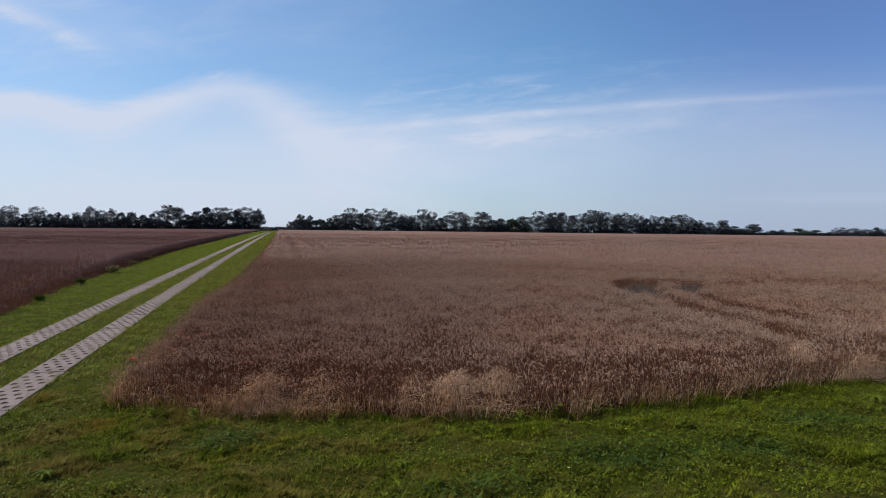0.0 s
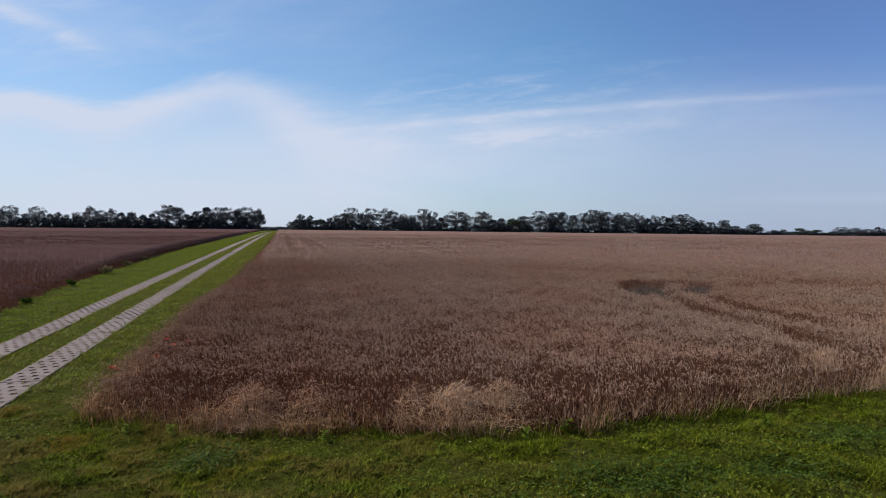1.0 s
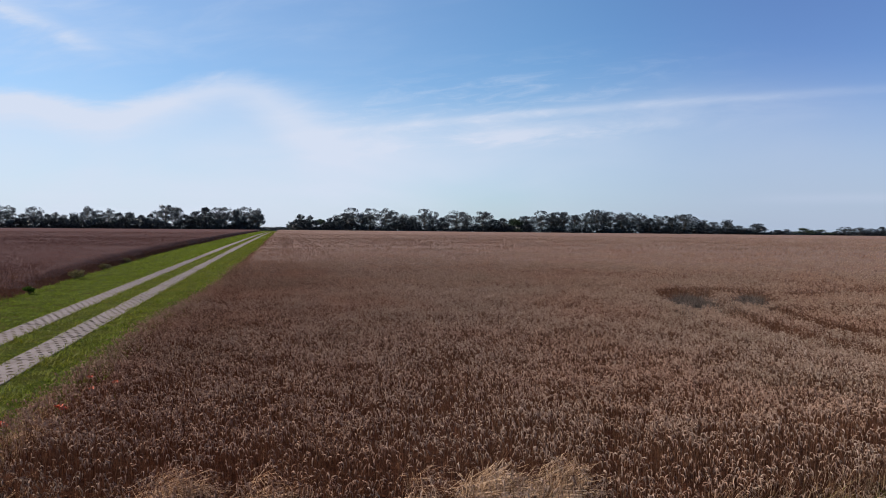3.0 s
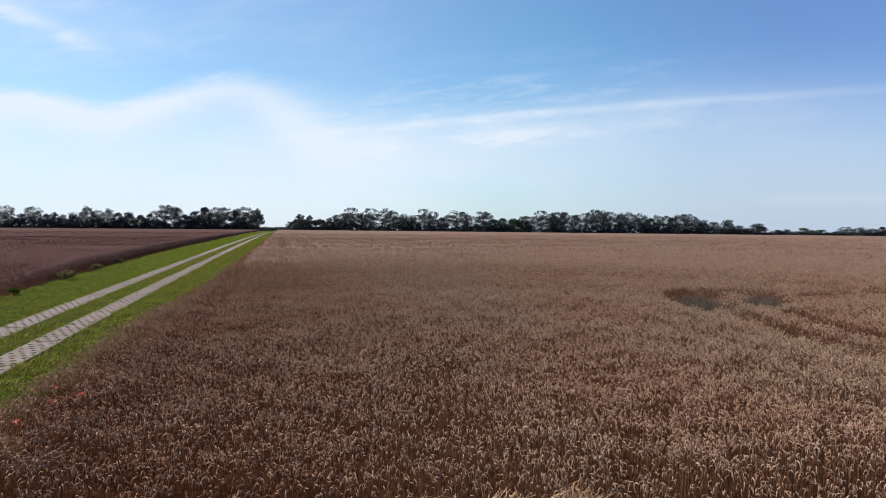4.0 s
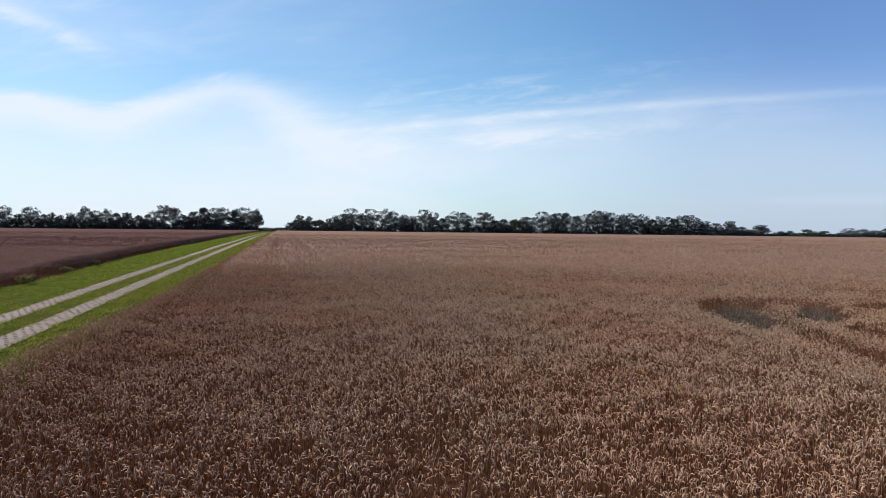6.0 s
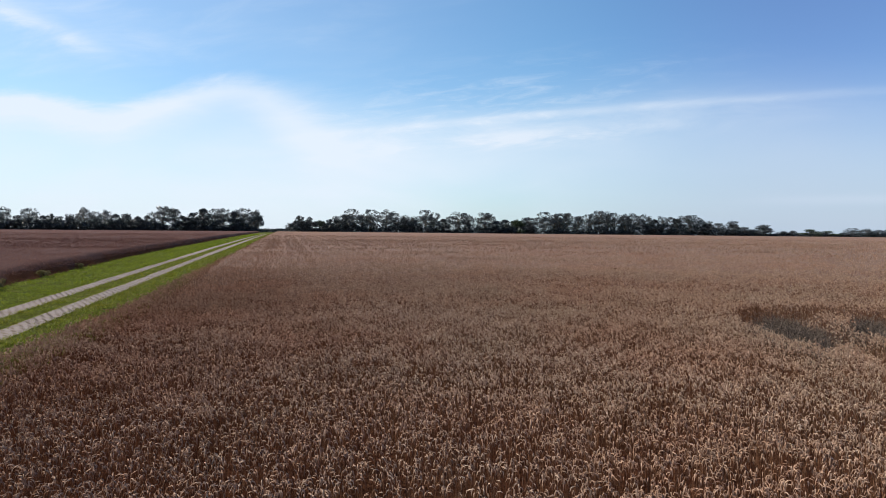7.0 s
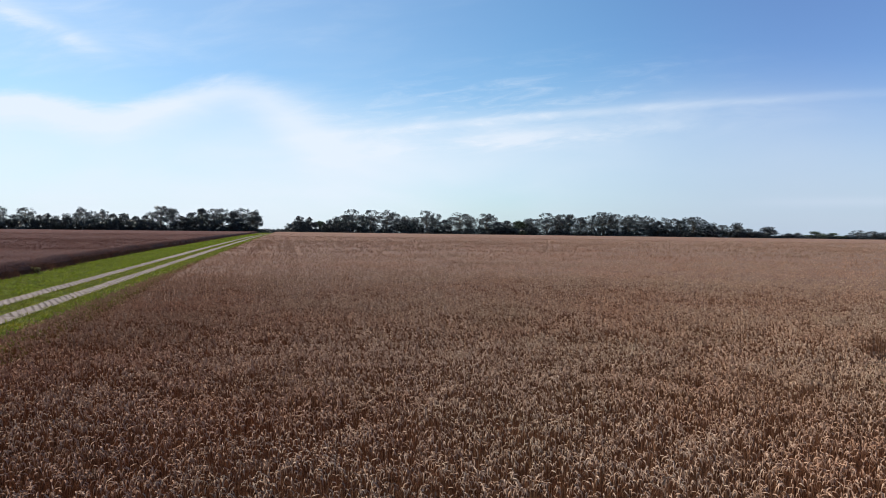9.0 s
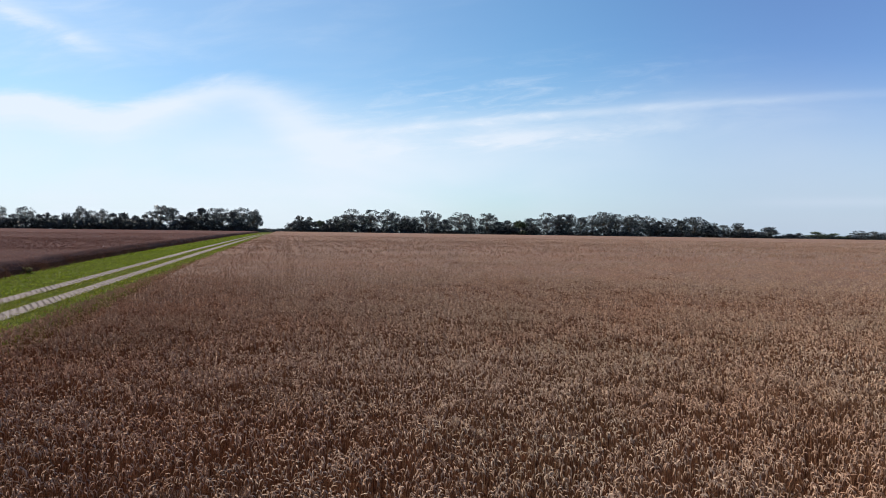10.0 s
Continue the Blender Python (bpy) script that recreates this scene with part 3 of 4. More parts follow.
meadow("verge_grass", scatter(-13, -6.7, 48, 150, 110), open_grass, 0.09, 0.03, 1, VERGE, "bright green grass farther along the verge")
meadow("trackside_grass", scatter(-6.1, -1.8, 15.5, 48, 400), open_grass, 0.10, 0.009, 1, TRACKSIDE, "green and olive grass between the slabs and the wheat")
meadow("trackside_grass", scatter(-6.1, -0.9, 48, 150, 80), open_grass, 0.09, 0.03, 1, TRACKSIDE, "green and olive grass farther along the slabs")
meadow("verge_grass", scatter(-14, -6.7, 150, 330, 6), open_grass, 0.12, 0.12, 1, VERGE, "bright green grass far along the verge")
meadow("trackside_grass", scatter(-6.1, -0.8, 150, 330, 6), open_grass, 0.12, 0.12, 1, TRACKSIDE, "green grass far along the slabs")
fringe = lambda x, y: (np.abs(inside_right(x, y) + 0.05) < 0.28) & not_slab(x)
meadow("border_grass", scatter(-3.2, 16, 11, 15.5, 300), fringe, 0.22, 0.004, 2, GRASS, "tall green grass growing up into the wheat border")
clump_left = lambda x, y: (np.abs(inside_left(x, y) + 0.1) < 0.35) & (wave(x, y, 1.1, 23) > 0.62)
meadow("border_weeds", scatter(-12, -9, 24, 60, 160), clump_left, 0.3, 0.010, 2, GRASS, "tall weedy tufts at the far wheat border")
fringe_left = lambda x, y: np.abs(inside_left(x, y) + 0.15) < 0.3 + 0.2 * wave(x, y, 1.3, 21)
meadow("border_grass", scatter(-12.8, -9, 20, 110, 40), fringe_left, 0.2, 0.012, 1, VERGE, "tall tufts of grass along the far wheat border")


def leaflets(x, y, size, mat, name, label):
    """Low clover and herb leaves: small tilted diamonds folded along the rib."""
    n = len(x)
    z = gz(x, y) + rough_ground(x, y) + rng.uniform(0.02, 0.09, n)
    a, tilt = rng.uniform(0, 6.28, n), rng.uniform(-0.2, 0.8, n)
    d = np.stack([np.cos(a), np.sin(a), tilt], -1) * size[:, None]
    s = np.stack([-np.sin(a), np.cos(a), np.full(n, 0.25)], -1) * size[:, None] * 0.45
    s2 = s * np.array([-1, -1, 1])
    b = np.stack([x, y, z], -1)
    v, t = stack([(np.stack([b, b + d * 0.5 + s, b + d, b + d * 0.5 + s2], 1), [(0, 1, 2), (0, 2, 3)])])
    tagged(solid(name, mesh_from(name, v, t), mat), label, "plants", kind="stuff")


hx, hy = scatter(-5, 16, 7.2, 13.5, 270)
k = open_grass(hx, hy) & (wave(hx, hy, 0.8, 14) + 0.5 * (hx > 5) + 0.25 * wave(hx, hy, 0.25, 15) > 0.25)
leaflets(hx[k], hy[k], rng.uniform(0.015, 0.04, k.sum()), HERB, "clover", "low green clover and herbs in the meadow")


DRY_HERB = leafy("dusty_olive_leaves", (0.07, 0.06, 0.025), (0.14, 0.12, 0.055), (0.24, 0.20, 0.10), 1.5)
HERB_DARK = leafy("dark_clover", (0.02, 0.042, 0.006), (0.045, 0.08, 0.010), (0.085, 0.13, 0.022), 1.5)
for cx, cy, rx, ry, count in ((4.86, 9.13, 0.8, 0.35, 2600), (7.04, 9.00, 0.5, 0.3, 1500), (2.59, 8.48, 0.5, 0.25, 900), (-0.55, 11.01, 0.35, 0.25, 700), (9.13, 9.95, 0.7, 0.3, 1500), (-5.15, 9.22, 0.4, 0.3, 600)):
    hx, hy = cx + rng.normal(0, rx, count), cy + rng.normal(0, ry, count)
    k = open_grass(hx, hy)
    leaflets(hx[k], hy[k], rng.uniform(0.02, 0.05, k.sum()), HERB_DARK, "clover", "dark green clover patch in the meadow")


def bush(x, y, size, mat, seed, label):
    """A low leafy clump on short branching stems."""
    r = random.Random(seed)
    root = new("border_bush")
    twigs = bmesh.new()
    clumps = []
    for i in range(7):
        a, out = i * 2.4 + r.uniform(-0.3, 0.3), r.uniform(0.1, 0.75) * size
        tip = (math.cos(a) * out, math.sin(a) * out, r.uniform(0.35, 0.85) * size)
        tube(twigs, ((0, 0, -0.02), (tip[0] * 0.4, tip[1] * 0.4, tip[2] * 0.55), tip), (0.012, 0.008, 0.003), 5)
        clumps.append((tip, r.uniform(0.24, 0.4) * size))
    part("stems", twigs, BARK, root)
    v, f = foliage(clumps, 900 / size, 0.05, seed)
    v[:, 2] = np.maximum(v[:, 2], 0.0)
    solid("leaves", mesh_from("leaves", v, f), mat, root)
    root.location = (x, y, float(gz(x, y)))
    return tagged(root, label, "bush", "bushes along the far wheat border")


# ---- straw lying and leaning out at the field's front border ----
def lodged(spots, name, label):
    """Clumps of pale stalks swept over in one direction."""
    pieces = []
    for cx, cy, rx, ry, count, turn in spots:
        n = int(count * 1.7)
        rx, ry = rx * 0.66, ry * 0.8
        x, y = cx + rng.normal(0, rx, n), cy - 0.12 + rng.normal(0, ry * 1.2, n)
        a = turn + rng.normal(0, 0.7, n)
        ln = rng.uniform(0.3, 0.7, n)
        z = gz(x, y) + 0.03
        mound = np.exp(-((x - cx) / (1.6 * rx)) ** 2 - ((y - cy) / (2.2 * ry)) ** 2)
        rise = (0.10 + 0.5 * rng.random(n) ** 0.7) * (0.35 + 0.65 * mound) + np.clip(y - cy, -0.1, 0.2)
        d = np.stack([np.cos(a), np.sin(a)], -1)
        curl = rng.normal(0, 0.3, n)[:, None] * np.stack([-np.sin(a), np.cos(a)], -1)
        s = np.stack([-np.sin(a), np.cos(a), np.full(n, 0.3)], -1) * 0.002

        def at(f, up):
            return np.concatenate([np.stack([x, y], -1) + d * (ln * (f - 0.5))[:, None] + curl * f * f, (z + up)[:, None]], 1)
        p0, p1, p2, p3 = at(0, rise * 0.2), at(0.3, rise * 0.85), at(0.7, rise), at(1.0, rise * rng.uniform(0.45, 0.85, n))
        v = np.stack([p0 - s, p0 + s, p1 - s, p1 + s, p2 - s * 1.8, p2 + s * 1.8, p3], 1)
        pieces.append((v, [(0, 1, 3), (0, 3, 2), (2, 3, 5), (2, 5, 4), (4, 5, 6)]))
    v, t = stack(pieces)
    tagged(solid(name, mesh_from(name, v, t), STRAW), label, "straw", kind="stuff")


lodged([(-2.14, 15.09, 0.35, 0.2, 330, 0.1), (-0.05, 12.71, 0.42, 0.14, 520, 0.15), (0.85, 12.64, 0.35, 0.14, 160, -0.5), (2.46, 12.26, 0.3, 0.15, 160, -0.9), (3.26, 12.09, 0.38, 0.16, 900, 0.1), (4.07, 12.07, 0.35, 0.18, 520, 0.4),
        (11.55, 13.13, 0.4, 0.2, 700, 0.15), (12.61, 12.53, 0.5, 0.1, 420, 0.0), (8.90, 12.27, 0.3, 0.12, 90, -0.7)],
       "lodged_straw", "pale straw swept over along the wheat border")
ex, ey = scatter(-3, 18, 11, 15.5, 300)
ed = inside_right(ex, ey)
k = (ed > -0.12) & (ed < 0.4) & (rng.random(len(ex)) < 0.65 + 0.6 * wave(ex, ey, 0.7, 33))
ex, ey, ed = ex[k], ey[k], ed[k]
crop("border_straw", stalks(ex, ey, rng.uniform(0.2, 0.72, len(ex)), 3, np.stack([rng.normal(0, 0.14, len(ex)), rng.normal(-0.16, 0.14, len(ex))], -1)), EAR, STRAW, "loose golden stalks leaning out of the wheat border")
# ripe golden grasses that stand and lean along the border
GOLD = straw("golden_grass", (0.18, 0.112, 0.055), (0.38, 0.255, 0.137), (0.60, 0.44, 0.28), patchy=0.3, thin=0.2)
bx, by = scatter(-3.2, 18, 11, 17.5, 620)
bd = inside_right(bx, by)
k = (bd > -0.28) & (bd < 0.32) & (rng.random(len(bx)) < 0.45 + 0.9 * wave(bx, by, 0.3, 61)) & (rng.random(len(bx)) < 1.2 - 0.95 * ease(3, 9, bx))
bx, by = bx[k], by[k]
v, t = stack(blades(bx, by, rng.uniform(0.22, 0.5, len(bx)), rng.uniform(0.003, 0.0055, len(bx)), 2))
tagged(solid("golden_grass", mesh_from("golden_grass", v, t), GOLD), "ripe golden grass leaning out along the wheat border", "grass", kind="stuff")
# grey-green weeds on the floor of the bare hollows
wx, wy = scatter(12.5, 19.5, 22, 29, 700)
k = hollow(wx, wy) < 0.98
WEED = leafy("dusty_weeds", (0.0384, 0.0288, 0.0228), (0.0875, 0.0675, 0.055), (0.181, 0.144, 0.119), 1.0, 0.8, tint=(0.9, 0.9, 0.8))
v, t = stack(blades(wx[k], wy[k], rng.uniform(0.58, 0.88, k.sum()), rng.uniform(0.004, 0.009, k.sum()), 2))
tagged(solid("hollow_weeds", mesh_from("hollow_weeds", v, t), WEED), "grey-green weeds in bare hollows of the crop", "weeds", kind="stuff")


# ---- trees ----
def tube(bm, points, radii, sides=6):
    rings = []
    for i, (p, r) in enumerate(zip(points, radii)):
        p = Vector(p)
        way = (Vector(points[min(i + 1, len(points) - 1)]) - Vector(points[max(i - 1, 0)])).normalized()
        q = way.to_track_quat("Z", "Y")
        rings.append([bm.verts.new(p + q @ Vector((math.cos(a) * r, math.sin(a) * r, 0))) for a in (6.2832 * j / sides for j in range(sides))])
    for a, b in zip(rings, rings[1:]):
        for j in range(sides):
            bm.faces.new((a[j], a[(j + 1) % sides], b[(j + 1) % sides], b[j]))
    bm.faces.new(rings[-1])
    bm.faces.new(rings[0][::-1])


def foliage(clumps, per, leaf, seed):
    """Leaf sprays filling uneven clumps (centre, radius)."""
    r = np.random.default_rng(seed)
    out = []
    for (cx, cy, cz), rad in clumps:
        n = max(12, int(per * rad * rad))
        p = r.normal(size=(n, 3))
        p /= np.linalg.norm(p, axis=1)[:, None]
        p *= (rad * r.uniform(0.35, 1.08, n) ** 0.6)[:, None]
        p[:, 2] *= 0.75
        p += np.array([cx, cy, cz])
        a = r.normal(size=(n, 3))
        a /= np.linalg.norm(a, axis=1)[:, None]
        b = np.cross(a, r.normal(size=(n, 3)))
        b /= np.linalg.norm(b, axis=1)[:, None]
        s = (leaf * r.uniform(0.6, 1.4, n))[:, None]
        out.append(np.stack([p - a * s, p + b * s * 0.6, p + a * s, p - b * s * 0.6], 1))
    v = np.concatenate(out)
    f = np.arange(len(v) * 4).reshape(-1, 4)
    return v.reshape(-1, 3), f


def tree(kind, seed, label):
    """A tree 10 m high and 4 m in radius at its base point."""
    r = random.Random(seed)
    root = new("tree")
    bm = bmesh.new()
    clumps = []
    if kind == "airy":
        lean = r.uniform(-0.4, 0.4)
        spine = [(0, 0, -0.3), (lean * 0.3, 0.1, 2.2), (lean * 0.7, -0.1, 4.6), (lean, 0.1, 7.2), (lean * 1.3, 0, 9.0)]
        tube(bm, spine, (0.28, 0.22, 0.17, 0.10, 0.03), 7)
        for i in range(58):
            a, up = i * 2.4 + r.uniform(-0.4, 0.4), math.asin(r.uniform(-0.8, 1.0))
            far = r.uniform(0.72, 1.0) if i % 4 else r.uniform(0.3, 0.6)
            end = (lean + math.cos(a) * math.cos(up) * 3.3 * far, math.sin(a) * math.cos(up) * 3.3 * far, 5.5 + math.sin(up) * 3.8 * far)
            z0 = max(1.2, end[2] - 2.4)
            mid = (end[0] * 0.5 + lean * 0.3, end[1] * 0.5, (z0 + end[2]) / 2 + 0.1)
            tube(bm, ((lean * z0 / 9, 0, z0), mid, end), (0.08, 0.05, 0.02), 4)
            clumps.append((end, r.uniform(0.6, 0.98)))
        for i in range(3):
            a = r.uniform(0, 6.28)
            clumps.append(((math.cos(a) * 1.9, math.sin(a) * 1.9, r.uniform(0.8, 2.6)), r.uniform(1.0, 1.4)))
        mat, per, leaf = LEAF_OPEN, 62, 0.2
    else:
        tube(bm, ((0, 0, -0.3), (0.1, 0, 2.0), (0.0, 0.1, 5.5), (0.1, 0, 8.6)), (0.30, 0.24, 0.15, 0.03), 7)
        for i in range(24):
            h = r.uniform(0.06, 0.93)
            a = i * 2.4 + r.uniform(-0.4, 0.4)
            girth = math.sin(min(1.0, 0.22 + h * 0.95) * math.pi) ** 0.5 * 3.3
            reach = girth * r.uniform(0.45, 1.0)
            end = (math.cos(a) * reach, math.sin(a) * reach, h * 9.4)
            tube(bm, ((0, 0, max(0.3, end[2] - 1.2)), end), (0.08, 0.02), 5)
            clumps.append((end, r.uniform(1.3, 2.1)))
        clumps.append(((0, 0, 9.0), 0.9))
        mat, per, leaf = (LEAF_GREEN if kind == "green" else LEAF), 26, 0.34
    part("trunk", bm, BARK, root)
    v, f = foliage(clumps, per, leaf, seed)
    v[:, 2] *= 10.0 / np.quantile(v[:, 2], 0.997)
    v[:, :2] *= 4.0 / np.quantile(np.hypot(v[:, 0], v[:, 1]), 0.97)
    me = mesh_from("crown", v, f)
    solid("crown", me, mat, root)
    return tagged(root, label, "tree", "trees of the field hedgerow")


# (place across, height, crown radius, habit: 0 dense, 1 airy, 2 fresh green), stretch by stretch
ROWS = (
    ((-179, 10.8, 4.2, 1), (-173, 9.4, 3.6, 0), (-167, 10.3, 3.7, 1), (-161, 13.4, 4.3, 1), (-153, 9.1, 3.7, 0), (-146, 13.0, 4.3, 1), (-139, 9.2, 3.7, 0), (-134, 10.0, 3.7, 0), (-129, 8.7, 3.2, 0), (-124, 10.1, 3.5, 0), (-117, 13.7, 4.5, 1), (-111, 11.7, 2.9, 1), (-105, 12.5, 3.9, 1), (-108, 7.2, 4.5, 0)),
    ((-98, 10.5, 3.9, 0), (-92, 10.6, 4.3, 0), (-85, 9.2, 4.0, 0), (-80, 10.0, 3.7, 0), (-71, 15.1, 6.1, 1), (-64, 13.8, 3.4, 1), (-58, 9.6, 5.2, 0), (-54, 11.8, 3.8, 0), (-47, 14.4, 4.9, 0), (-40, 14.2, 4.9, 1), (-35, 14.3, 4.2, 1), (-28, 12.9, 4.3, 0), (-23, 14.8, 5.0, 1), (-16, 12.7, 4.0, 1), (-14, 13.9, 3.9, 1)),
    ((7, 5.7, 2.9, 0), (13, 10.8, 4.8, 0), (19, 10.2, 3.8, 0), (26, 8.0, 4.5, 2), (32, 8.9, 3.8, 0), (37, 10.9, 4.2, 0), (43, 12.1, 4.6, 0), (47, 15.3, 5.8, 1), (54, 12.3, 4.6, 1), (59, 15.2, 5.5, 1), (70, 15.4, 5.5, 1), (77, 13.2, 3.9, 1), (83, 12.1, 4.8, 0), (89, 11.4, 4.4, 0), (98, 15.5, 5.3, 1), (104, 14.1, 3.3, 1), (110, 10.2, 4.5, 0), (121, 14.5, 7.1, 1), (128, 13.0, 3.3, 1), (140, 14.4, 6.4, 1)),
    ((148, 9.3, 6.0, 0), (156, 10.3, 5.1, 0), (164, 10.4, 5.6, 2), (171, 8.9, 5.2, 0), (173, 11.8, 6.2, 1), (185, 15.7, 5.8, 1), (193, 13.8, 4.5, 1), (198, 15.1, 4.9, 1), (204, 15.2, 4.5, 1), (212, 13.2, 5.5, 1), (220, 14.6, 5.5, 1), (228, 17.2, 6.5, 1), (236, 14.7, 4.6, 1), (242, 16.1, 5.7, 1), (249, 15.3, 4.2, 1), (257, 15.9, 7.2, 1), (265, 15.2, 5.7, 1)),
    ((272, 12.2, 5.4, 0), (282, 14.1, 6.8, 1), (291, 12.9, 6.4, 0), (304, 15.3, 7.5, 1), (315, 11.4, 10.1, 0), (329, 9.9, 4.6, 1), (340, 11.8, 7.3, 0), (350, 7.6, 7.3, 0), (369, 9.3, 9.0, 0), (386, 4.6, 5.9, 0), (397, 5.2, 4.3, 0), (414, 6.4, 7.8, 2), (431, 5.3, 7.8, 2), (444, 4.2, 7.4, 0), (457, 7.6, 6.3, 1), (469, 7.3, 7.0, 1), (479, 6.5, 7.1, 1), (491, 8.2, 5.3, 0), (504, 7.0, 8.4, 0), (519, 6.3, 7.8, 0)),
)
HABIT = {0: ("dense", "dense dark green tree in the field hedgerow"), 1: ("airy", "tall airy tree with open crown in the hedgerow"), 2: ("green", "fresh green bushy tree in the field hedgerow")}
WIDE = {0: 2.7, 1: 3.1, 2: 2.8}
first = {}
pick = random.Random(4)
for row in ROWS:
    for tx, th, tr, habit in row:
        wide = WIDE[habit] if tx < 310 else 3.5
        ty = 450 + pick.uniform(-2.5, 2.5) + (3 if habit == 0 else 5)
        m = Matrix.Translation((tx, ty, float(gz(tx, ty)))) @ Matrix.Rotation(pick.uniform(0, 6.28), 4, "Z") @ Matrix.Diagonal((tr / wide, tr / wide, th * (1.06 if habit == 1 else 1.03) / 10.0, 1))
        variant = (habit, pick.randrange(5 if habit == 1 else 4 if habit == 0 else 2))
        if variant in first:
            copy_thing(first[variant], m @ Matrix.Diagonal((*(1 / k for k in first[variant].scale), 1)))
        else:
            kind, label = HABIT[habit]
            first[variant] = tree(kind, 31 + 17 * variant[0] + variant[1], label)
            first[variant].matrix_world = m

for i, (x, y, size, dark) in enumerate(((-9.7, 37.6, 0.36, 1), (-10.05, 45.4, 0.5, 0), (-10.15, 46.2, 0.42, 0), (-10.5, 53.0, 0.48, 0), (-10.7, 61.0, 0.45, 0), (-9.35, 30.5, 0.3, 1))):
    bush(x, y, size, HERB_DARK if dark else DRY_HERB, 310 + i, "dark green bushy weed at the foot of the wheat" if dark else "dusty olive weed clump at the foot of the wheat")

# undergrowth along the foot of the trees, and woods far beyond the gap
ux = np.concatenate([rng.uniform(-184, -13, 800), rng.uniform(6, 54, 220), rng.uniform(54, 325, 950), rng.uniform(318, 528, 650)])
uy = 450 + rng.uniform(-3, 8, len(ux))
crest = np.interp(ux, (-184, -24, -13, 6, 44, 73, 187, 310, 374, 528), (9.0, 9.0, 3.5, 4.7, 8.6, 7.4, 7.2, 7.8, 4.2, 5.0)) * (0.8 + 0.35 * wave(ux, ux * 0, 5.0, 41))
ur = rng.uniform(1.4, 2.7, len(ux))
uz = np.where(rng.random(len(ux)) < 0.45, ur * 0.4, rng.uniform(0.35, 1.0, len(ux)) ** 0.7 * np.maximum(crest - ur * 0.6, 0.8))
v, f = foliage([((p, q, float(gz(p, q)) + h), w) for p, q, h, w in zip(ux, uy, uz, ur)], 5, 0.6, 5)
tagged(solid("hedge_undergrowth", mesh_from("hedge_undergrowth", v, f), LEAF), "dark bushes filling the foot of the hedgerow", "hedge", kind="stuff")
fx = rng.uniform(-102, 92, 260)
fy = 1480 + rng.uniform(-30, 60, 260)
v, f = foliage([((a, b, float(gz(a, b)) + 2 + c * 0.9), c) for a, b, c in zip(fx, fy, rng.uniform(5, 9.5, 260))], 1.2, 1.6, 6)
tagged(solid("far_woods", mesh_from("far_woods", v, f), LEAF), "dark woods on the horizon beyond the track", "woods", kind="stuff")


# ---- broad-leaved weeds and poppies at the border ----
def weed(x, y, size, seed, label):
    r = random.Random(seed)
    root = new("weed_plant")
    stem = bmesh.new()
    tube(stem, ((0, 0, -0.03), (0.01, 0, 0.2 * size), (0.03, 0.01, 0.45 * size)), (0.009, 0.007, 0.003), 5)
    part("stem", stem, HERB, root)
    for i in range(11):
        a, z0 = i * 2.4 + r.uniform(-0.3, 0.3), (0.04 + 0.035 * i) * size
        ln, wd = r.uniform(0.16, 0.28) * size, r.uniform(0.05, 0.08) * size
        bm = bmesh.new()
        rows = []
        for k in range(5):
            f = k / 4
            half = wd * math.sin(math.pi * min(1, 0.08 + f * 0.92)) ** 0.8
            rise = z0 + ln * (0.75 * f - 0.75 * f * f)
            c, s = math.cos(a), math.sin(a)
            rows.append([bm.verts.new((c * ln * f - s * o, s * ln * f + c * o, rise + abs(o) * 0.35)) for o in (-half, 0.0, half)])
        for p, q in zip(rows, rows[1:]):
            for j in range(2):
                bm.faces.new((p[j], p[j + 1], q[j + 1], q[j]))
        part("leaf", bm, HERB, root)
    root.location = (x, y, float(gz(x, y) + rough_ground(x, y)))
    return tagged(root, label, "weed", "weeds along the wheat border")


for i, (x, y, size) in enumerate(((4.08, 11.05, 0.8), (4.79, 11.17, 0.95), (-1.17, 12.15, 0.7), (-1.88, 12.51, 0.6), (8.07, 10.69, 0.7), (6.56, 10.16, 0.7), (8.83, 10.91, 0.9), (11.88, 10.71, 0.8), (2.66, 10.82, 0.6), (1.05, 11.54, 0.7))):
    weed(x, y, size * 0.65, 50 + i, "leafy green weed at the foot of the wheat")


def rosette(x, y, size, seed):
    """A flat rosette of long toothed leaves."""
    r = random.Random(seed)
    root = new("thistle_rosette")
    for i in range(9):
        a, ln, wd = i * 0.698 + r.uniform(-0.2, 0.2), r.uniform(0.14, 0.22) * size, 0.03 * size
        bm = bmesh.new()
        c, s = math.cos(a), math.sin(a)
        rows = []
        for k in range(7):
            f = k / 6
            half = wd * math.sin(math.pi * (0.1 + 0.88 * f)) * (1.0 if k % 2 else 0.6)
            rows.append([bm.verts.new((c * ln * f - s * o, s * ln * f + c * o, 0.05 * size + 0.10 * size * (f - f * f) * 2 + abs(o) * 0.4)) for o in (-half, 0.0, half)])
        for p, q in zip(rows, rows[1:]):
            for j in range(2):
                bm.faces.new((p[j], p[j + 1], q[j + 1], q[j]))
        part("leaf", bm, HERB, root)
    core = bmesh.new()
    bmesh.ops.create_icosphere(core, subdivisions=1, radius=0.02 * size, matrix=Matrix.Translation((0, 0, 0.03 * size)))
    part("crown_bud", core, HERB, root)
    root.location = (x, y, float(gz(x, y) + rough_ground(x, y)))
    return tagged(root, "pale green leaf rosette growing in the meadow grass", "weed", "rosettes in the meadow")


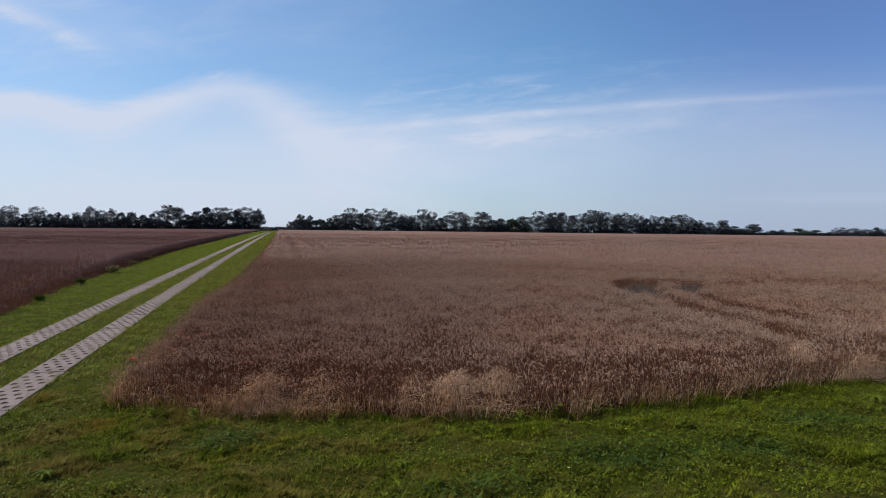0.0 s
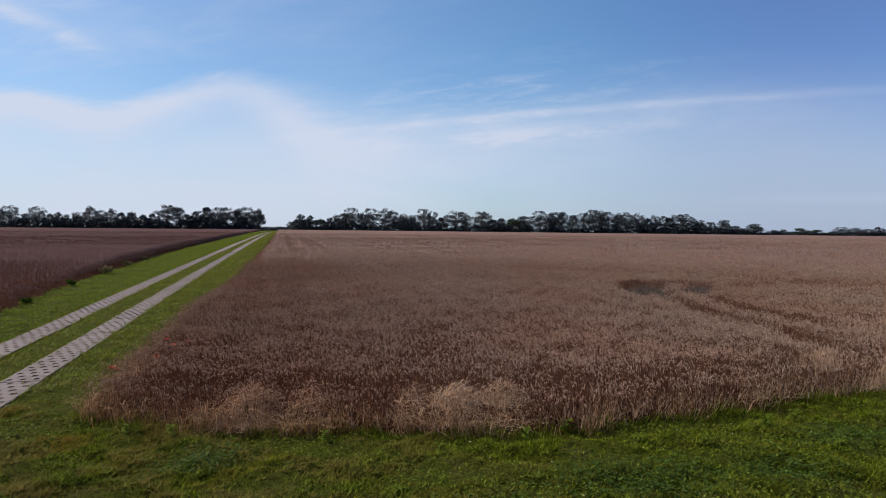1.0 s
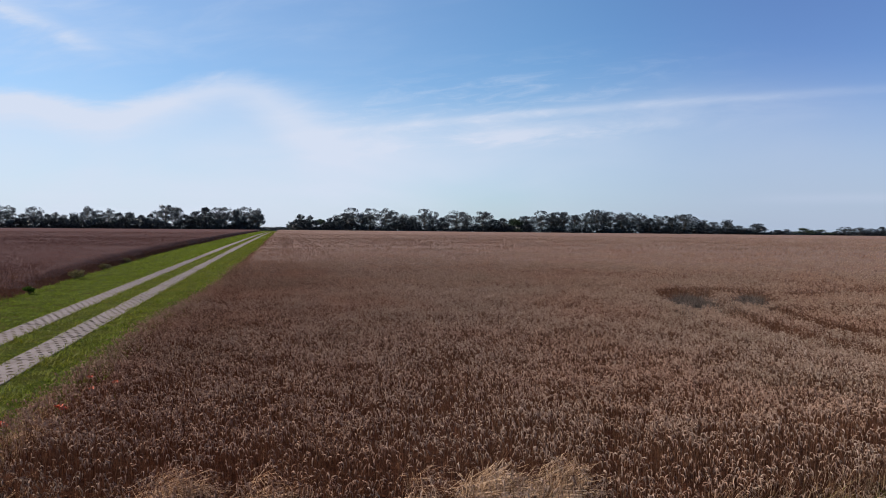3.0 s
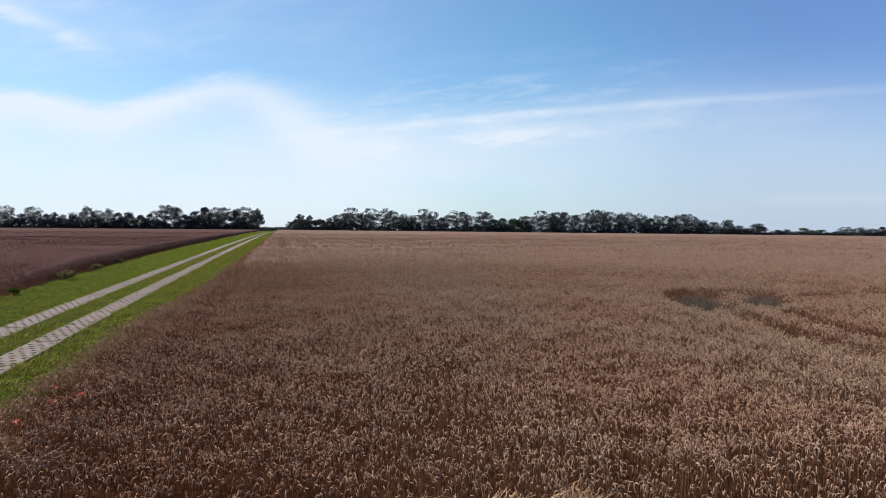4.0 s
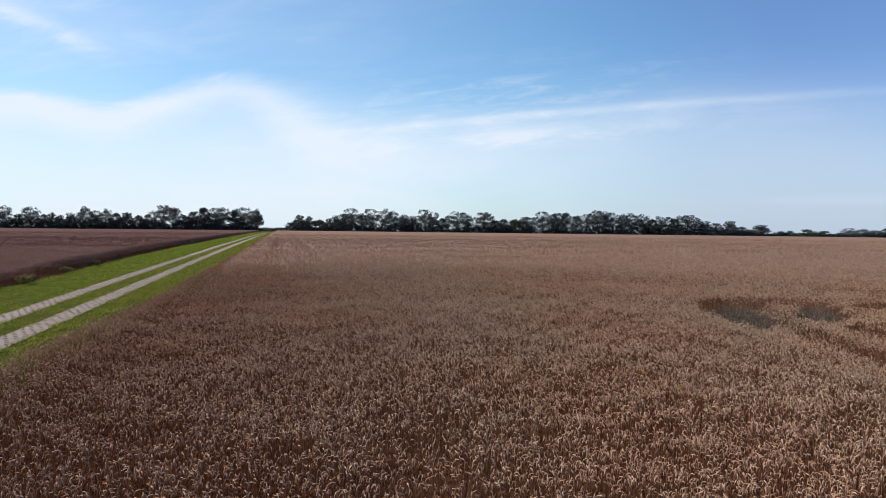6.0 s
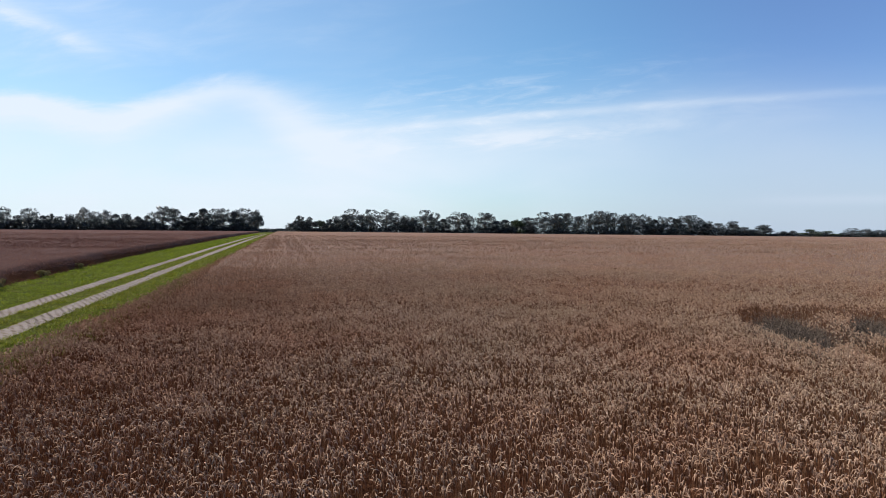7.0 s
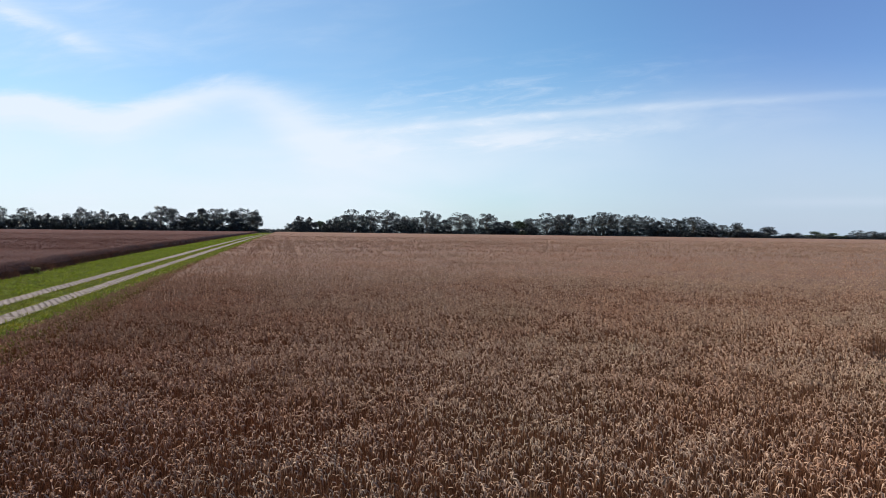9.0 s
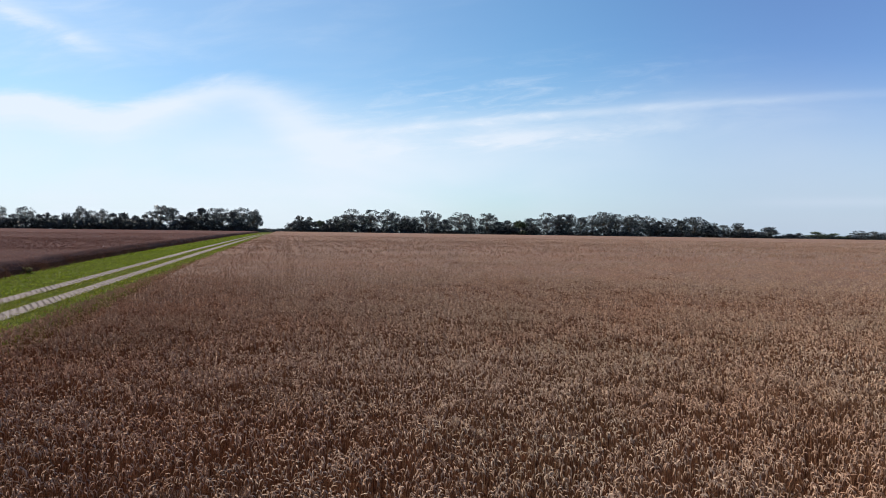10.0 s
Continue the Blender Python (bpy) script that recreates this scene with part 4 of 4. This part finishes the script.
for i, (x, y, size) in enumerate(((-4.60, 11.17, 1.2), (11.02, 10.68, 1.3), (8.46, 9.63, 0.9), (1.83, 9.53, 0.8), (-2.71, 10.07, 0.9), (5.70, 10.52, 0.8), (12.06, 11.30, 1.0))):
    rosette(x, y, size, 140 + i)


def daisy(x, y, tall, seed):
    r = random.Random(seed)
    root = new("daisy")
    stem = bmesh.new()
    tube(stem, ((0, 0, 0), (0.004, 0, tall)), (0.0018, 0.0012), 5)
    part("stem", stem, HERB, root)
    bm = bmesh.new()
    for i in range(10):
        a = i * 0.628 + r.uniform(-0.08, 0.08)
        c, s = math.cos(a), math.sin(a)
        q = [bm.verts.new((0.004 + c * u - s * o, s * u + c * o, tall + h)) for u, o, h in ((0.003, -0.002, 0), (0.003, 0.002, 0), (0.010, 0.003, 0.002), (0.010, -0.003, 0.002))]
        bm.faces.new(q)
    part("petals", bm, WHITE, root, "small white petals")
    heart = bmesh.new()
    bmesh.ops.create_icosphere(heart, subdivisions=1, radius=0.006, matrix=Matrix.Translation((0.004, 0, tall + 0.002)))
    part("disc", heart, YELLOW, root, "yellow flower disc")
    root.location = (x, y, float(gz(x, y) + rough_ground(x, y)))
    return tagged(root, "small white daisy in the meadow grass", "flower", "daisies in the meadow")


WHITE, _, wp = material("white_petal", 0.6, 0.2)
wp.inputs["Base Color"].default_value = (0.75, 0.75, 0.72, 1)
YELLOW, _, yp = material("yellow_disc", 0.6, 0.2)
yp.inputs["Base Color"].default_value = (0.6, 0.4, 0.03, 1)
spot = random.Random(12)
for i in range(14):
    daisy(spot.uniform(2.5, 12), spot.uniform(8.6, 10.9), spot.uniform(0.09, 0.15), 200 + i)


def poppy(x, y, tall, seed):
    r = random.Random(seed)
    root = new("poppy")
    lean = r.uniform(-0.06, 0.06)
    stem = bmesh.new()
    tube(stem, ((0, 0, 0), (lean * 0.4, 0, tall * 0.6), (lean, 0, tall)), (0.003, 0.0025, 0.002), 5)
    part("stem", stem, HERB, root)
    for i in range(4):
        a = i * 1.571 + r.uniform(-0.2, 0.2)
        bm = bmesh.new()
        c, s = math.cos(a), math.sin(a)
        rows = []
        for k in range(4):
            f = k / 3
            half = 0.038 * math.sin(math.pi * (0.1 + 0.75 * f))
            out, up = 0.05 * f, 0.04 * f * f
            rows.append([bm.verts.new((lean + c * out - s * o, s * out + c * o, tall + up + abs(o) * 0.3)) for o in (-half, 0, half)])
        for p, q in zip(rows, rows[1:]):
            for j in range(2):
                bm.faces.new((p[j], p[j + 1], q[j + 1], q[j]))
        part("petal", bm, PETAL, root)
    heart = bmesh.new()
    bmesh.ops.create_icosphere(heart, subdivisions=1, radius=0.009, matrix=Matrix.Translation((lean, 0, tall + 0.012)))
    part("seed_head", heart, BARK, root, "dark seed head")
    root.location = (x, y, float(gz(x, y)))
    root.scale = (1.25, 1.25, 1.0)
    return tagged(root, "red poppy flower at the edge of the wheat", "flower", "poppies along the wheat border")


for i, (x, y, tall) in enumerate(((-2.87, 16.13, 0.29), (-2.82, 16.07, 0.27), (-2.90, 16.20, 0.27), (-2.15, 16.19, 0.48), (-2.10, 16.12, 0.46), (-1.78, 16.63, 0.62), (-1.59, 16.93, 0.63), (-2.05, 17.63, 0.58))):
    poppy(x, y, tall, 80 + i)


# ---- concrete slab track ----
def slab_mesh():
    """A slab 3.0 m long and 0.75 m wide, with staggered oblong holes down to the earth."""
    xs = [-0.375, -0.345]
    cols = [(c, 0.052) for c in (-0.25, -0.125, 0.0, 0.125, 0.25)]
    for c, w in cols:
        xs += [c - w, c + w]
    xs += [0.345, 0.375]
    ys = [-1.49]
    for i in range(10):
        c = -1.35 + 0.3 * i
        ys += [c - 0.07, c + 0.07]
    ys.append(1.49)
    bm = bmesh.new()
    grid = [[bm.verts.new((x, y, 0.0)) for x in xs] for y in ys]
    for j in range(len(ys) - 1):
        for i in range(len(xs) - 1):
            hole = False
            if j % 2 == 1 and 2 <= i <= 10 and (i - 2) % 2 == 0:
                col = (i - 2) // 2
                hole = col in ((0, 2, 4) if (j // 2) % 2 == 0 else (1, 3))
            if not hole:
                bm.faces.new((grid[j][i], grid[j][i + 1], grid[j + 1][i + 1], grid[j + 1][i]))
    rim = [e for e in bm.edges if e.is_boundary]
    ext = bmesh.ops.extrude_edge_only(bm, edges=rim)
    for v in (g for g in ext["geom"] if isinstance(g, bmesh.types.BMVert)):
        v.co.z -= 0.12
    for v in bm.verts:
        v.co.x += 0.004 * math.sin(v.co.y * 9.1 + v.co.x * 5)
        if v.co.z > -0.01:
            v.co.z -= 0.006 * (abs(v.co.x) > 0.36) + 0.006 * (abs(v.co.y) > 1.48)
    bmesh.ops.recalc_face_normals(bm, faces=bm.faces[:])
    me = bpy.data.meshes.new("slab")
    bm.to_mesh(me)
    bm.free()
    me.materials.append(CONCRETE)
    return me


slab = slab_mesh()
SOIL, t_, p_ = material("sandy_soil", 0.95, 0.05)
t_.links.new(ramp(t_, fbm(t_, place(t_), 25.0, 5, 0.7), ((0.25, (0.055, 0.042, 0.026)), (0.55, (0.12, 0.092, 0.06)), (0.85, (0.20, 0.16, 0.11)))), p_.inputs["Base Color"])
for cx in (-6.375, -4.675):
    bx = np.array([cx - 0.37, cx - 0.36, cx + 0.36, cx + 0.37])
    bv, bq = sheet(bx, lines((-10.9, 60, 1.0), (60, 335, 5.0)), lambda x, y: gz(x, y) + np.where(np.abs(x - cx) > 0.365, -0.1, 0.024))
    tagged(solid("track_bed", mesh_from("track_bed", bv, bq), SOIL), "sandy soil bedding under the concrete slabs", "soil", kind="structure")
# grass and soil growing up through the holes
px, py = [], []
for cx, shift in ((-6.375, 0.0), (-4.675, 0.35)):
    for i in range(13):
        for j in range(10):
            for col in ((-0.25, 0.0, 0.25) if j % 2 == 0 else (-0.125, 0.125)):
                px.append(cx + col)
                py.append(8.6 + 3.0 * i + shift - 1.35 + 0.3 * j)
px, py = np.repeat(px, 6), np.repeat(py, 6)
px, py = px + rng.uniform(-0.045, 0.045, len(px)), py + rng.uniform(-0.065, 0.065, len(py))
v, t = stack(blades(px, py, rng.uniform(0.025, 0.05, len(px)), rng.uniform(0.006, 0.012, len(px)), 1))
tagged(solid("hole_grass", mesh_from("hole_grass", v, t), TRACKSIDE), "short grass in the holes of the concrete slabs", "grass", kind="stuff")
# grass creeping in over the edges of the slabs
cx, cy = [], []
for side, way in ((-6.75, 1), (-6.0, -1), (-5.05, 1), (-4.3, -1)):
    ey = rng.uniform(7, 80, 5200)
    reach = 0.05 + 0.09 * np.clip(wave(ey, ey * 0 + side, 0.22, 51) + 0.5 * wave(ey, ey * 0 + side, 0.07, 52), -0.4, 1.3)
    cx.append(side + way * reach * rng.uniform(-0.6, 1.0, len(ey)))
    cy.append(ey)
cx, cy = np.concatenate(cx), np.concatenate(cy)
v, t = stack(blades(cx, cy, rng.uniform(0.05, 0.11, len(cx)), rng.uniform(0.006, 0.012, len(cx)) * (1 + cy / 40), 1))
tagged(solid("slab_edge_grass", mesh_from("slab_edge_grass", v, t), TRACKSIDE), "grass creeping over the edges of the concrete slabs", "grass", kind="stuff")
plain = bmesh.new()
bmesh.ops.create_cube(plain, size=1.0, matrix=Matrix.Translation((0, 0, -0.06)) @ Matrix.Diagonal((0.75, 2.98, 0.12, 1)))
bmesh.ops.bevel(plain, geom=[e for e in plain.edges if all(v.co.z > -0.01 for v in e.verts)], offset=0.012, segments=1, affect="EDGES")
far_slab = bpy.data.meshes.new("slab")
plain.to_mesh(far_slab)
plain.free()
far_slab.materials.append(CONCRETE)
jog = random.Random(9)
for cx, label in ((-6.375, "strip of perforated concrete slabs set in grass"), (-4.675, "strip of perforated concrete slabs beside the wheat")):
    track = tagged(new("track_strip"), label, "track", kind="structure")
    for i in range(-6, 110):
        y = 8.6 + 3.0 * i + (0.35 if cx > -5 else 0.0)
        ob = new("slab", slab if y < 75 else far_slab)
        ob.parent = track
        slope = math.atan2(float(gz(cx, y + 1.5) - gz(cx, y - 1.5)), 3.0)
        ob.matrix_basis = pose(cx + jog.uniform(-0.012, 0.012), y, float(gz(cx, y)) + 0.035 + jog.uniform(-0.006, 0.006), math.degrees(slope) + jog.uniform(-0.15, 0.15), jog.uniform(-0.5, 0.5), jog.uniform(-0.35, 0.35))
